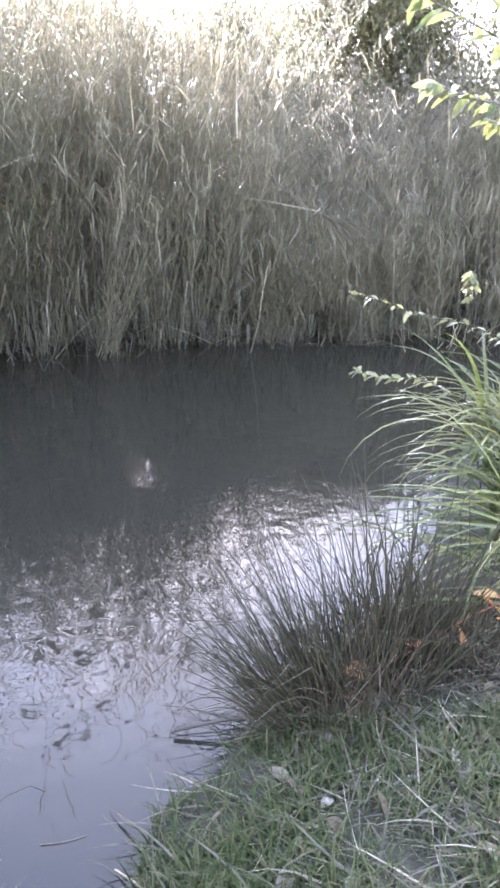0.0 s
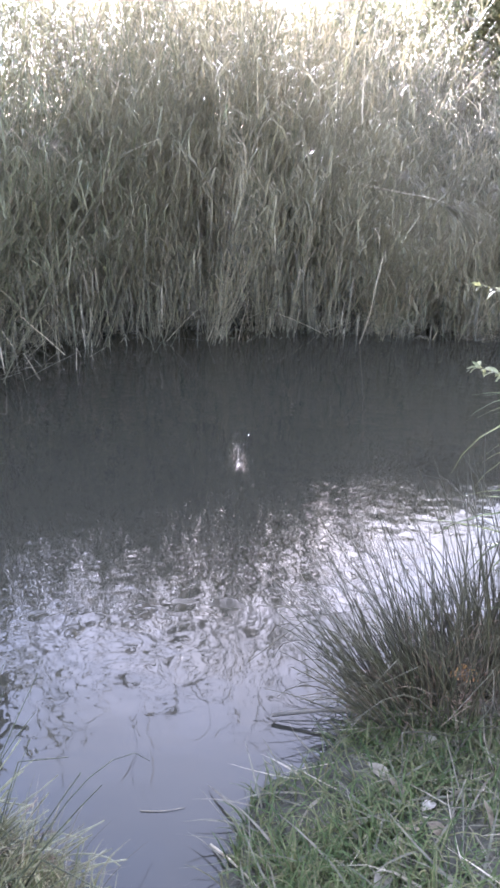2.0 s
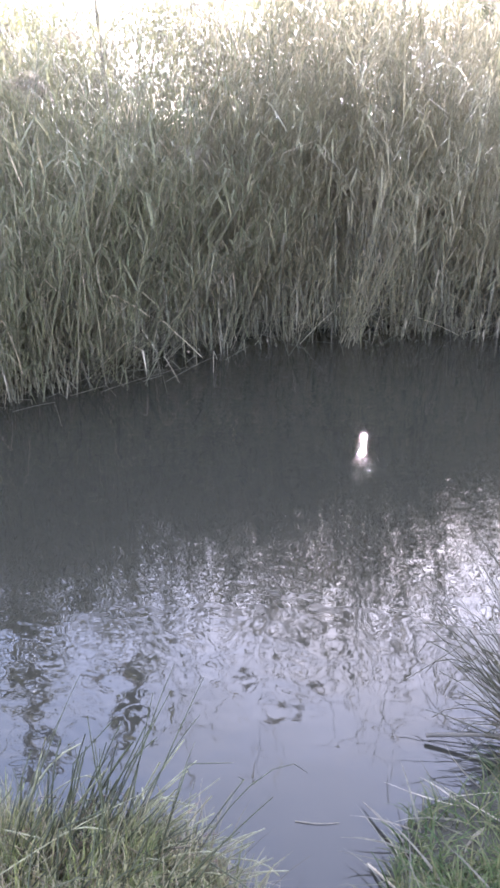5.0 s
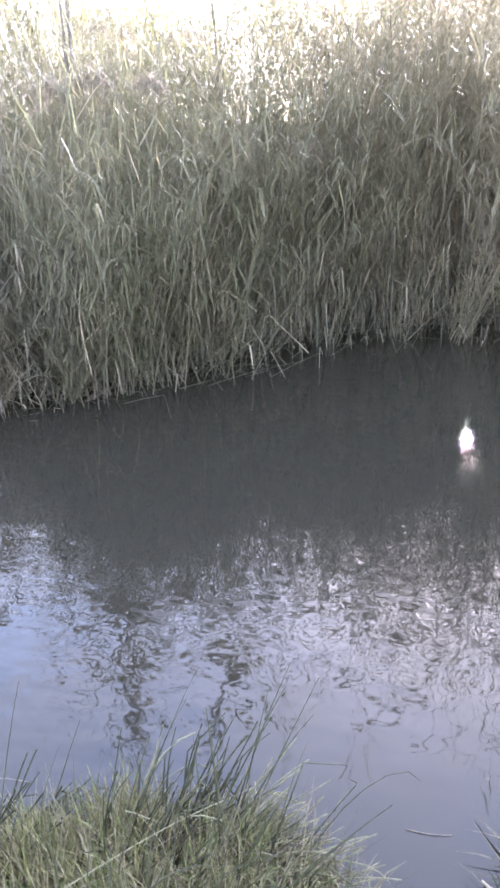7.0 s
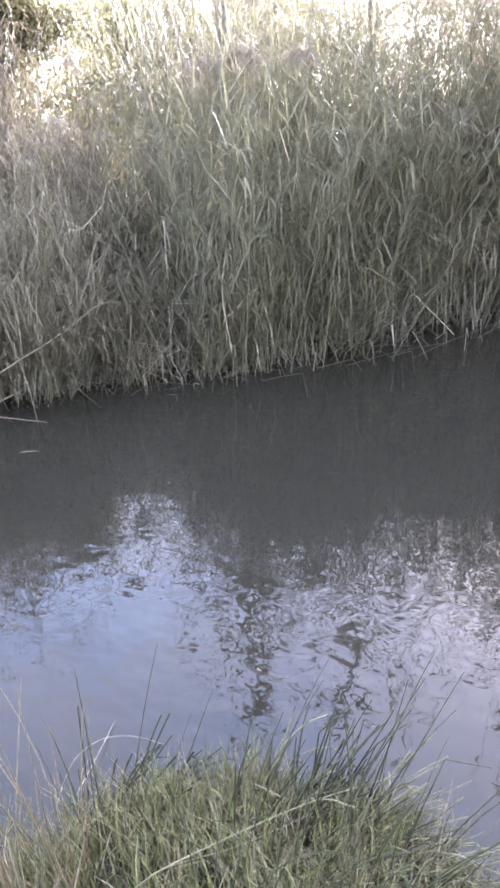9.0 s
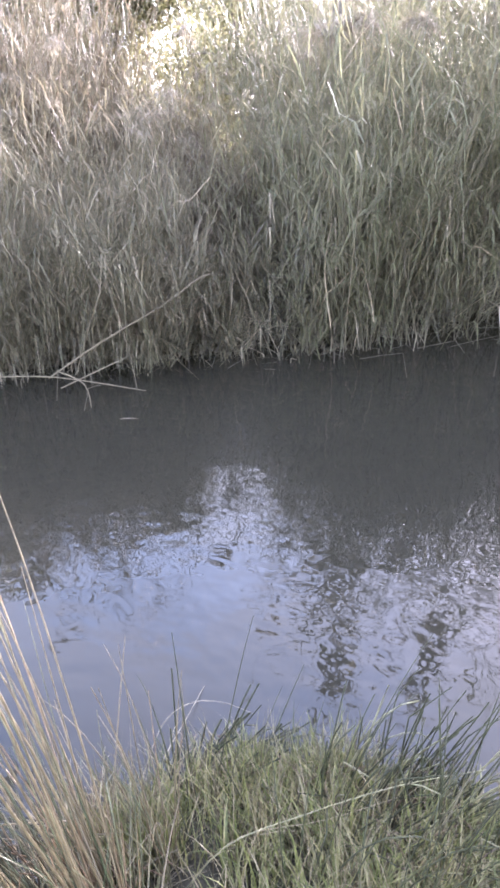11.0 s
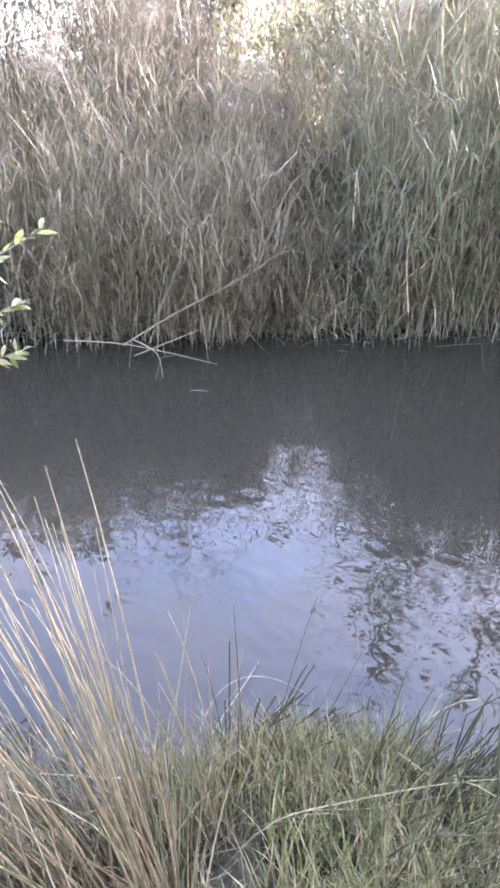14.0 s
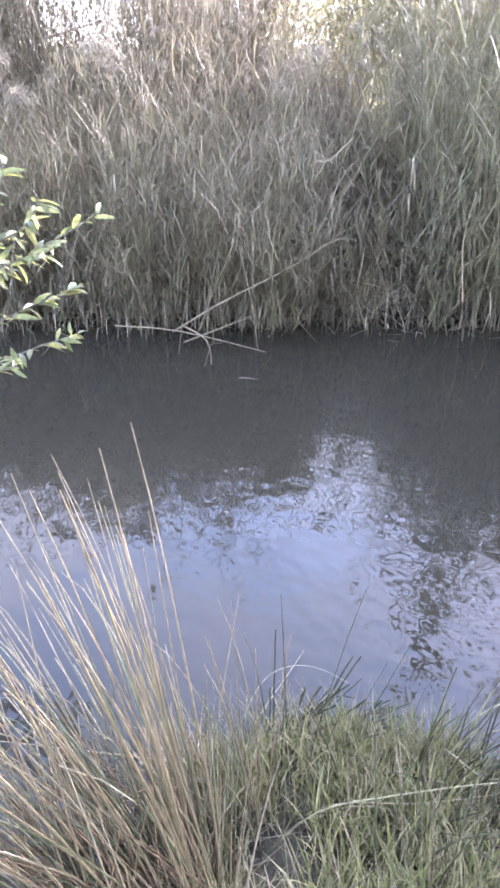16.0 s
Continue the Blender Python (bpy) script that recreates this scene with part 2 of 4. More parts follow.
# ---------------------------------------------------------------- mesh helpers
def mesh_from(name, chunks):
    """One mesh out of (vertices, quads) arrays; a quad may repeat its last corner to stand for a triangle."""
    vs, fs, base = [], [], 0
    for v, f in chunks:
        vs.append(np.asarray(v, float).reshape(-1, 3))
        fs.append(np.asarray(f, int).reshape(-1, 4) + base)
        base += len(vs[-1])
    v, f = np.concatenate(vs), np.concatenate(fs)
    me = bpy.data.meshes.new(name)
    me.vertices.add(len(v))
    me.vertices.foreach_set("co", v.astype(np.float32).ravel())
    me.loops.add(f.size)
    me.loops.foreach_set("vertex_index", f.astype(np.int32).ravel())
    me.polygons.add(len(f))
    me.polygons.foreach_set("loop_start", np.arange(0, f.size, 4, dtype=np.int32))
    me.update(calc_edges=True)
    me.validate()
    return me


def part(name, data, material, parent=None, label=""):
    """A mesh object out of chunks or a finished mesh, under its thing."""
    me = data if isinstance(data, bpy.types.Mesh) else mesh_from(name, data)
    if not me.materials:
        me.materials.append(material)
    ob = new(name, me)
    if parent is not None:
        ob.parent = parent
    return tagged(ob, label)


def smooth(ob):
    ob.data.polygons.foreach_set("use_smooth", [True] * len(ob.data.polygons))
    return ob


rng = np.random.default_rng(7)


def curves(base, azimuth, rise, length, droop, segs, power=1.5, twist=None):
    """Centre lines of n blades: start at base, set out at angle `rise` (radians above level) and sink by `droop` along the way."""
    n = len(base)
    s = (np.arange(segs) + 0.5) / segs
    el = rise[:, None] - droop[:, None] * s[None, :] ** power
    az = azimuth[:, None] + (0 if twist is None else twist[:, None] * s[None, :])
    step = np.stack([np.cos(el) * np.cos(az), np.cos(el) * np.sin(az), np.sin(el)], -1) * (length / segs)[:, None, None]
    pts = np.concatenate([np.zeros((n, 1, 3)), np.cumsum(step, 1)], 1) + base[:, None, :]
    side = np.stack([-np.sin(azimuth), np.cos(azimuth), 0 * azimuth], -1)
    return pts, side


def kinked(base, azimuth, rise, length, at, drop, segs):
    """Centre lines of blades that run straight, break sharply at the fraction `at` and hang down from there."""
    n = len(base)
    s = (np.arange(segs) + 0.5) / segs
    el = rise[:, None] - 0.25 * s[None, :] - drop[:, None] * (s[None, :] > at[:, None])
    el = np.maximum(el, -1.5)
    az = azimuth[:, None] + 0.0 * s[None, :]
    step = np.stack([np.cos(el) * np.cos(az), np.cos(el) * np.sin(az), np.sin(el)], -1) * (length / segs)[:, None, None]
    pts = np.concatenate([np.zeros((n, 1, 3)), np.cumsum(step, 1)], 1) + base[:, None, :]
    return pts, np.stack([-np.sin(azimuth), np.cos(azimuth), 0 * azimuth], -1)


def ribbons(pts, side, width, profile=None, fold=0.0):
    """Flat tapering blades along the centre lines; fold lifts the edges into a shallow keel."""
    n, k, _ = pts.shape
    s = np.linspace(0, 1, k)
    w = (np.minimum(1, 0.35 + 2.6 * s) * (1 - s ** 2.2) + 0.03) if profile is None else profile(s)
    off = side[:, None, :] * (width[:, None] * w[None, :] * 0.5)[:, :, None]
    if fold:
        up = np.zeros(3)
        up[2] = fold
        lift = up * (width[:, None] * w[None, :])[:, :, None]
        v = np.stack([pts - off + lift, pts, pts + off + lift], 2)
        m = 3
    else:
        v = np.stack([pts - off, pts + off], 2)
        m = 2
    i = np.arange(n)[:, None, None] * (k * m) + np.arange(k - 1)[None, :, None] * m + np.arange(m - 1)[None, None, :]
    f = np.stack([i, i + 1, i + m + 1, i + m], -1)
    return v.reshape(-1, 3), f.reshape(-1, 4)


def tubes(pts, radius, sides=3, taper=0.25):
    """Round stems along the centre lines, thinning to their tips."""
    n, k, _ = pts.shape
    d = np.gradient(pts, axis=1)
    d /= np.linalg.norm(d, axis=2, keepdims=True) + 1e-9
    ref = np.where(np.abs(d[..., 2:3]) > 0.9, np.array([1.0, 0, 0]), np.array([0, 0, 1.0]))
    u = np.cross(d, ref)
    u /= np.linalg.norm(u, axis=2, keepdims=True) + 1e-9
    w = np.cross(d, u)
    s = np.linspace(0, 1, k)
    r = radius[:, None] * (1 - (1 - taper) * s ** 1.5)[None, :]
    th = np.arange(sides) * 2 * np.pi / sides
    v = pts[:, :, None, :] + r[:, :, None, None] * (u[:, :, None, :] * np.cos(th)[:, None] + w[:, :, None, :] * np.sin(th)[:, None])
    i = np.arange(n)[:, None, None] * (k * sides) + np.arange(k - 1)[None, :, None] * sides
    j, j2 = np.arange(sides)[None, None, :], (np.arange(sides)[None, None, :] + 1) % sides
    f = np.stack([i + j, i + j2, i + sides + j2, i + sides + j], -1)
    return v.reshape(-1, 3), f.reshape(-1, 4)


def line_tube(points, radius, sides=6, taper=0.4):
    """One stem through the given points."""
    p = np.asarray(points, float)
    t = np.linspace(0, len(p) - 1, 4 * (len(p) - 1) + 1)
    idx = np.clip(t.astype(int), 0, len(p) - 2)
    fr = (t - idx)[:, None]
    p0, p3 = p[np.maximum(idx - 1, 0)], p[np.minimum(idx + 2, len(p) - 1)]
    p1, p2 = p[idx], p[idx + 1]
    q = 0.5 * (2 * p1 + (p2 - p0) * fr + (2 * p0 - 5 * p1 + 4 * p2 - p3) * fr ** 2 + (3 * p1 - p0 - 3 * p2 + p3) * fr ** 3)
    return tubes(q[None], np.array([radius]), sides, taper), q


def empty(name, at, label, category, group="", kind=""):
    ob = new(name)
    ob.location = at
    ob.empty_display_size = 0.1
    return tagged(ob, label, category, group, kind)


# ---------------------------------------------------------------- the pond's outline and the ground
NEAR_SHORE = [(-4.2, -6.0), (-3.6, -2.6), (-3.15, -1.0), (-2.2, -0.75), (-1.5, -0.45), (-1.4, -0.02), (-1.48, 0.24), (-1.6, 0.42), (-1.5, 0.7), (-1.25, 0.98), (-0.98, 1.13), (-0.74, 1.1),
              (-0.58, 0.98), (-0.47, 0.8), (-0.38, 0.98), (-0.36, 1.24), (-0.35, 1.44), (-0.2, 1.6), (-0.1, 1.82), (-0.02, 2.1), (0.22, 2.3), (0.52, 2.75),
              (0.72, 3.4), (0.95, 4.3), (1.35, 5.4), (2.1, 6.9), (3.3, 8.3)]
FAR_SHORE = [(4.2, 9.6), (3.0, 9.5), (1.8, 9.0), (0.5, 8.35), (-0.6, 7.95), (-1.7, 7.45), (-2.6, 6.75), (-3.25, 5.95), (-3.6, 4.8), (-4.0, 4.0),
             (-4.4, 3.4), (-4.7, 2.7), (-5.15, 2.0), (-5.6, 1.3), (-6.1, 0.5), (-6.8, -0.8), (-7.6, -3.0), (-8.2, -6.0), (-6.0, -8.0)]
SHALLOWS = 0.7   # the width of the shallows in which the reeds stand
SHORE = np.array(NEAR_SHORE + [(x * (1 + SHALLOWS / math.hypot(x, y)), y * (1 + SHALLOWS / math.hypot(x, y))) for x, y in FAR_SHORE])


def shore_distance(x, y):
    """Distance to the waterline, positive on land."""
    x, y = np.asarray(x, float), np.asarray(y, float)
    best, inside = np.full(x.shape, 1e9), np.zeros(x.shape, bool)
    for (ax, ay), (bx, by) in zip(SHORE, np.roll(SHORE, -1, 0)):
        dx, dy = bx - ax, by - ay
        t = np.clip(((x - ax) * dx + (y - ay) * dy) / (dx * dx + dy * dy), 0, 1)
        best = np.minimum(best, np.hypot(x - ax - t * dx, y - ay - t * dy))
        cross = (ay > y) != (by > y)
        inside ^= cross & (x < dx * (y - ay) / np.where(dy == 0, 1e-9, dy) + ax)
    return np.where(inside, -best, best)


def ramp01(a, b, v):
    t = np.clip((v - a) / (b - a), 0, 1)
    return t * t * (3 - 2 * t)


def ground_height(x, y):
    x, y = np.asarray(x, float), np.asarray(y, float)
    d = shore_distance(x, y)
    land = 0.02 + 0.2 * (1 - np.exp(-np.maximum(d, 0) / 0.45))
    bed = -0.5 * (1 - np.exp(np.minimum(d, 0) / 0.35))
    r = np.hypot(x, y)
    beyond = ramp01(-1.0, 3.0, y - 0.45 * x - 1.0) * ramp01(0.5, 2.0, d)
    rise = beyond * (0.25 * ramp01(6, 10, r) + 2.0 * ramp01(10, 24, r) + 5.0 * ramp01(26, 110, r))
    bumps = 0.02 * np.sin(5.1 * x + 1.7 * y) * np.sin(4.3 * y - 2.2 * x) + 0.012 * np.sin(13 * x) * np.sin(11 * y + 3 * x)
    return np.where(d > 0, land + rise + bumps * ramp01(0.0, 0.25, d), bed)


def on_ground(x, y, z=0.0):
    return np.stack([x, y, np.maximum(ground_height(x, y), -0.3) + z], -1)


def build_ground():
    k, s, n = 8.4, 0.3, 300
    u = np.sinh(k * np.linspace(-1, 1, n)) * s
    gx, gy = np.meshgrid(u - 0.6, u + 1.4, indexing="ij")
    v = np.stack([gx, gy, ground_height(gx, gy)], -1)
    i = np.arange(n - 1)[:, None] * n + np.arange(n - 1)[None, :]
    f = np.stack([i, i + n, i + n + 1, i + 1], -1)
    ob = smooth(part("ground", [(v.reshape(-1, 3), f.reshape(-1, 4))], M_GROUND))
    tagged(ob, "dark damp earth bank sloping down to the pond", "ground", kind="structure")


def build_water():
    u = np.array([[-14.0, -12.0], [8.0, -12.0], [8.0, 12.5], [-14.0, 12.5]])
    v = np.concatenate([u, np.zeros((4, 1))], 1)
    ob = part("water", [(v, [[0, 1, 2, 3]])], M_WATER)
    tagged(ob, "still murky pond water mirroring reeds and sky", "water", kind="structure")


build_ground()
build_water()


# ---------------------------------------------------------------- reeds on the far bank
def spot(az, dist):
    """A place by its bearing (degrees left of +y) and distance from where one stands."""
    return -math.sin(radians(az)) * dist, math.cos(radians(az)) * dist


def plume_mesh(seed):
    r = np.random.default_rng(seed)
    n = 70
    t = r.uniform(0, 1, n)
    base = np.stack([0.03 + 0.14 * t ** 1.3, r.normal(0, 0.006, n), 0.17 * t - 0.15 * t ** 2.5], -1)
    pts, side = curves(base, r.normal(0, 0.7, n), r.uniform(-0.2, 0.9, n), r.uniform(0.07, 0.15, n) * (1.1 - 0.5 * t), r.uniform(1.0, 2.2, n), 3)
    a = ribbons(pts, side, r.uniform(0.004, 0.008, n))
    stalk, _ = line_tube([(0, 0, -0.05), (0.04, 0, 0.06), (0.12, 0, 0.1)], 0.002, 3)
    return mesh_from("plume", [a, stalk])


PLUMES = [plume_mesh(s) for s in (3, 4, 5)]


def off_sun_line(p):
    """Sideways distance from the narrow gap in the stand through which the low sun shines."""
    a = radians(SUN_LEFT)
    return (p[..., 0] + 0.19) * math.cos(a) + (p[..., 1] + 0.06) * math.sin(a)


def reed_clump(az, dist, wide, deep, top, n, leaf_n=22, hanging=150, plumes=5, slope=0.34, label="", leaf=None, fine=1.0):
    """Reeds in bunches that lean each its own way; the front ones stand lower than the back ones by the slope."""
    cx, cy = spot(az, dist)
    thing = empty("reed_clump", (cx, cy, float(ground_height(cx, cy))), label or "dense tall dry common reeds with drooping leaves at the waterline", "reeds", "reed clumps on the far bank")
    org = np.array(thing.location)
    away = np.array([-math.sin(radians(az)), math.cos(radians(az))])
    along = np.array([away[1], -away[0]])
    middle = np.array([cx, cy])
    toward = math.atan2(-away[1], -away[0])
    # bunches
    k = max(5, n // 13)
    heart = rng.uniform(-0.52, 0.52, k)[:, None] * along * wide + rng.uniform(-0.5, 0.5, k)[:, None] * away * deep
    b_az, b_lean, b_high = rng.uniform(0, 2 * np.pi, k), np.minimum(np.abs(rng.normal(0, 0.24, k)), 0.6), np.clip(rng.normal(1.0, 0.13, k), 0.7, 1.25)
    which = rng.integers(0, k, n)
    p = heart[which] + rng.normal(0, 0.09, (n, 2)) + middle
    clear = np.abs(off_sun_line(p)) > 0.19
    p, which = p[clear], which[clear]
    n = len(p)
    base = on_ground(p[:, 0], p[:, 1])
    back = (p - middle) @ away
    bearing = np.degrees(np.arctan2(-p[:, 0], p[:, 1]))
    h = np.maximum(top + slope * back + 0.16 * np.sin(0.95 * bearing + 1) + 0.18 * np.sin(2.4 * bearing) - base[:, 2], 0.5)
    h *= b_high[which] * rng.choice([1.3, 1.18, 1.08, 1, 0.95, 0.9, 0.85, 0.75, 0.65, 0.5], n)
    out = np.stack([np.cos(b_az), np.sin(b_az)], -1)[which] * b_lean[which][:, None] + rng.normal(0, 0.14, (n, 2)) - away * np.clip(0.22 - 0.2 * back / deep, 0.05, 0.3)[:, None] * (hanging > 0)
    tilt = np.minimum(np.hypot(out[:, 0], out[:, 1]), 0.75)
    pts, side = curves(base, np.arctan2(out[:, 1], out[:, 0]), np.pi / 2 - tilt, h, np.abs(rng.normal(0.05, 0.3, n)), 6, 2.0)
    v, f = tubes(pts - org, rng.uniform(0.003, 0.0052, n), 3, 0.4)
    tagged(part("cane", [(v, f)], M_REED_STEM, thing), kind="stuff")
    # leaves, set alternately up each stem: most straight and slanting, some drooping, some broken over
    m = int(leaf_n * max(1.0, top / 2.3))
    s = np.clip(np.linspace(0.3 if hanging else 0.2, 0.99, m)[None, :] + rng.uniform(-0.04, 0.04, (n, m)), 0, 0.999) * 6
    i0 = s.astype(int)
    fr = (s - i0)[..., None]
    row = np.arange(n)[:, None]
    at = pts[row, i0] * (1 - fr) + pts[row, i0 + 1] * fr
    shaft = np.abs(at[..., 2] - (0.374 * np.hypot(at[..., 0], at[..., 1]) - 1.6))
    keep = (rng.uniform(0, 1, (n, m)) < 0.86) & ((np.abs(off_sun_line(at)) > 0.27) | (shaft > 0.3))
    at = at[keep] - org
    k = len(at)
    long = rng.uniform(0.2, 0.55, k)
    turn = rng.uniform(0, 2 * np.pi, k)
    broad = rng.uniform(0.005, 0.014, k) * fine
    kind_of = rng.uniform(0, 1, k)
    a, b, c = kind_of < 0.55, (kind_of >= 0.55) & (kind_of < 0.82), kind_of >= 0.82
    q1, s1 = curves(at[a], turn[a], rng.uniform(-0.1, 1.25, a.sum()), long[a], rng.uniform(0.0, 0.8, a.sum()), 2, 1.5, rng.normal(0, 0.25, a.sum()))
    q2, s2 = curves(at[b], turn[b], rng.uniform(0.4, 1.3, b.sum()), long[b], rng.uniform(1.2, 2.7, b.sum()), 3, 1.3, rng.normal(0, 0.3, b.sum()))
    q3, s3 = kinked(at[c], turn[c], rng.uniform(0.4, 1.3, c.sum()), long[c] * 1.15, rng.uniform(0.25, 0.6, c.sum()), rng.uniform(1.2, 2.4, c.sum()), 4)
    tagged(part("foliage", [ribbons(q1, s1, broad[a]), ribbons(q2, s2, broad[b]), ribbons(q3, s3, broad[c])], leaf or (M_REED_GREEN if 27 < az < 52 else M_REED_LEAF if az < 52 else M_REED_BROWN), thing), kind="stuff")
    # dead leaves and stems that lean out over the water, broken and hanging, their colour darkened for waterline shade
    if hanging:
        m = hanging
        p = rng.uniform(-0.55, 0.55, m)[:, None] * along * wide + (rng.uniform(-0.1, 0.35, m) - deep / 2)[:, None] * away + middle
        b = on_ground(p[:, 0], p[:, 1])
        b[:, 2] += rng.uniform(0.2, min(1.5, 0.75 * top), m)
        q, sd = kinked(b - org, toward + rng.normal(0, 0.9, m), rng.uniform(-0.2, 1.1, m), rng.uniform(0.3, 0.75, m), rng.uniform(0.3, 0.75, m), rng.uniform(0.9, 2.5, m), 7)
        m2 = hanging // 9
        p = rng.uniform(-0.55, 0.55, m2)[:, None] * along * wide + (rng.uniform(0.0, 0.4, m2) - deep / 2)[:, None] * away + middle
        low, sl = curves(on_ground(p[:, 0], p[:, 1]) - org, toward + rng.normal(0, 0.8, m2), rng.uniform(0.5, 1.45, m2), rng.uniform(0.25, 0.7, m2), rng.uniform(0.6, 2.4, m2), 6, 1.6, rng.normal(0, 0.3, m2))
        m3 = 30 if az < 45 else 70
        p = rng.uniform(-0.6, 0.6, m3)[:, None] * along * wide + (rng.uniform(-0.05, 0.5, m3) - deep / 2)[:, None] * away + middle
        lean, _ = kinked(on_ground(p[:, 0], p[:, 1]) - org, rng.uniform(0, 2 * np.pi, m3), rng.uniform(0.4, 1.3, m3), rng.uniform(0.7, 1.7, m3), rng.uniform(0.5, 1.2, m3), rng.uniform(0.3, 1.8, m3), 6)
        tagged(part("withered_foliage", [ribbons(q, sd, rng.uniform(0.007, 0.017, m)), ribbons(low, sl, rng.uniform(0.007, 0.016, m2)), tubes(lean, rng.uniform(0.003, 0.005, m3), 3, 0.4)], M_WITHERED_DARK, thing, "withered hanging leaves, mostly darkened, some pale"), kind="stuff")
    tips = pts[np.argsort(-pts[:, -1, 2])[9:9 + 5 * plumes:5], -1]
    for tip in tips:
        ob = part("plume", PLUMES[int(rng.integers(3))], M_PLUME, thing)
        ob.location = tip - org
        ob.rotation_euler = (0, 0, float(rng.uniform(0, 6.28)))
        ob.scale = [float(rng.uniform(0.8, 1.6))] * 3
    return thing


def far_shore(az):
    """Distance to the front of the reeds along a bearing."""
    d = np.arange(3.5, 13, 0.02)
    wet = shore_distance(-math.sin(radians(az)) * d, math.cos(radians(az)) * d) < 0
    return float(d[np.nonzero(wet)[0].max()]) - SHALLOWS


# the front rows: bearing, width, depth, height in the middle, slope from front to back, stems
REEDS = [
    (-17, 1.8, 1.8, 2.4, 0.3, 240), (-11, 1.6, 1.8, 2.0, 0.4, 240), (-5, 1.5, 1.8, 1.2, 0.3, 230), (0, 1.4, 1.8, 1.1, 0.3, 220), (4.5, 1.2, 1.8, 1.3, 0.3, 210), (9.5, 1.2, 1.9, 3.05, 0.2, 290),
    (14, 1.3, 2.0, 3.3, 0.2, 320), (20, 1.4, 2.0, 3.2, 0.2, 310), (26, 1.3, 2.0, 2.85, 0.25, 270), (31.5, 1.2, 1.9, 2.5, 0.4, 250), (37.5, 1.1, 1.8, 2.35, 0.5, 250), (43, 0.95, 1.7, 2.2, 0.5, 230),
    (47, 0.6, 1.5, 1.85, 0.5, 150), (53, 0.8, 1.2, 0.65, 0.2, 90), (60.5, 0.9, 1.4, 1.45, 0.5, 220), (66, 1.1, 1.5, 1.5, 0.5, 240), (72, 1.1, 1.5, 1.4, 0.5, 220), (77, 1.1, 1.5, 1.3, 0.5, 200), (82, 1.3, 1.5, 1.3, 0.5, 200), (90, 1.5, 1.5, 1.4, 0.5, 160)]
for az, wide, deep, top, slope, n in REEDS:
    reed_clump(az, far_shore(az) + deep / 2 + (0.12 if az < 50 else 0.3), wide, deep, top, n, leaf_n=22 if az < 50 else 26, hanging=200 if az < 50 else 260, slope=slope, fine=1.1 if az < 50 else 0.78)
for az, dist, top in ((-19, 11.6, 3.3), (-13.5, 11.4, 3.1), (-8.5, 11.2, 2.5), (-3, 11.0, 2.1), (2.5, 10.6, 2.1), (8, 10.2, 3.8), (11.5, 9.9, 4.2), (15.5, 9.9, 4.2), (20.5, 9.7, 3.8), (26, 9.6, 3.5), (31.5, 9.4, 3.35), (37, 9.1, 3.25), (42, 8.9, 3.15), (46, 8.5, 2.9)):
    reed_clump(az, dist, 1.3, 1.2, top, 170, leaf_n=24, hanging=0, label="tall backlit reeds standing behind the front rows")
for az, dist, top in ((-10, 14.6, 3.2), (-6.5, 14.4, 2.9), (-3, 14.4, 2.85), (0.5, 14.4, 2.85), (4, 14.2, 3.0), (-9, 12.8, 2.8), (-4.5, 12.6, 2.7), (0, 12.4, 2.7), (3.5, 12.2, 2.9), (53, 7.4, 1.4), (57.5, 8.6, 1.95), (60.5, 8.5, 2.5), (64.5, 8.4, 2.8), (68.5, 8.5, 2.9), (73, 8.6, 2.9), (77.5, 8.8, 2.8), (82, 9.0, 2.7), (87, 9.2, 2.6)):
    reed_clump(az, dist, 0.9 if az > 50 else 1.3, 1.2, top, 200, leaf_n=20, hanging=0, plumes=6, label="pale sunlit dry reeds behind the front rows", leaf=M_REED_PALE, fine=0.9)


def plumed_reed(x, y, z, seed):
    """One reed with a large feathery head, standing clear of the stand."""
    r = np.random.default_rng(seed)
    a = r.uniform(0, 6.28)
    foot = (x + 0.25 * math.cos(a), y + 0.15 + 0.2 * r.uniform(), 0.0)
    g = float(ground_height(foot[0], foot[1]))
    thing = empty("plumed_reed", (foot[0], foot[1], max(g, -0.02)), "tall reed with a large pale drooping feathery plume", "reeds", "plumed reeds")
    org = np.array(thing.location)
    chunk, q = line_tube(np.array([(foot[0], foot[1], org[2]), ((foot[0] * 2 + x) / 3, (foot[1] * 2 + y) / 3, z * 0.5), (x, y, z)]) - org, 0.0045, 5, 0.5)
    part("cane", [chunk], M_REED_STEM, thing)
    for k in range(3):
        ob = part("plume", PLUMES[k], M_PLUME, thing)
        ob.location = q[-1]
        ob.rotation_euler = (0, 0, a + float(r.normal(0, 0.35)))
        ob.scale = [float(r.uniform(1.5, 2.0))] * 3


for k, (x, y, z) in enumerate([(-3.13, 5.75, 1.78), (-4.28, 4.16, 2.22), (-4.0, 4.49, 2.26), (-3.88, 4.95, 2.27)]):
    plumed_reed(x, y, z - 0.08, 60 + k)

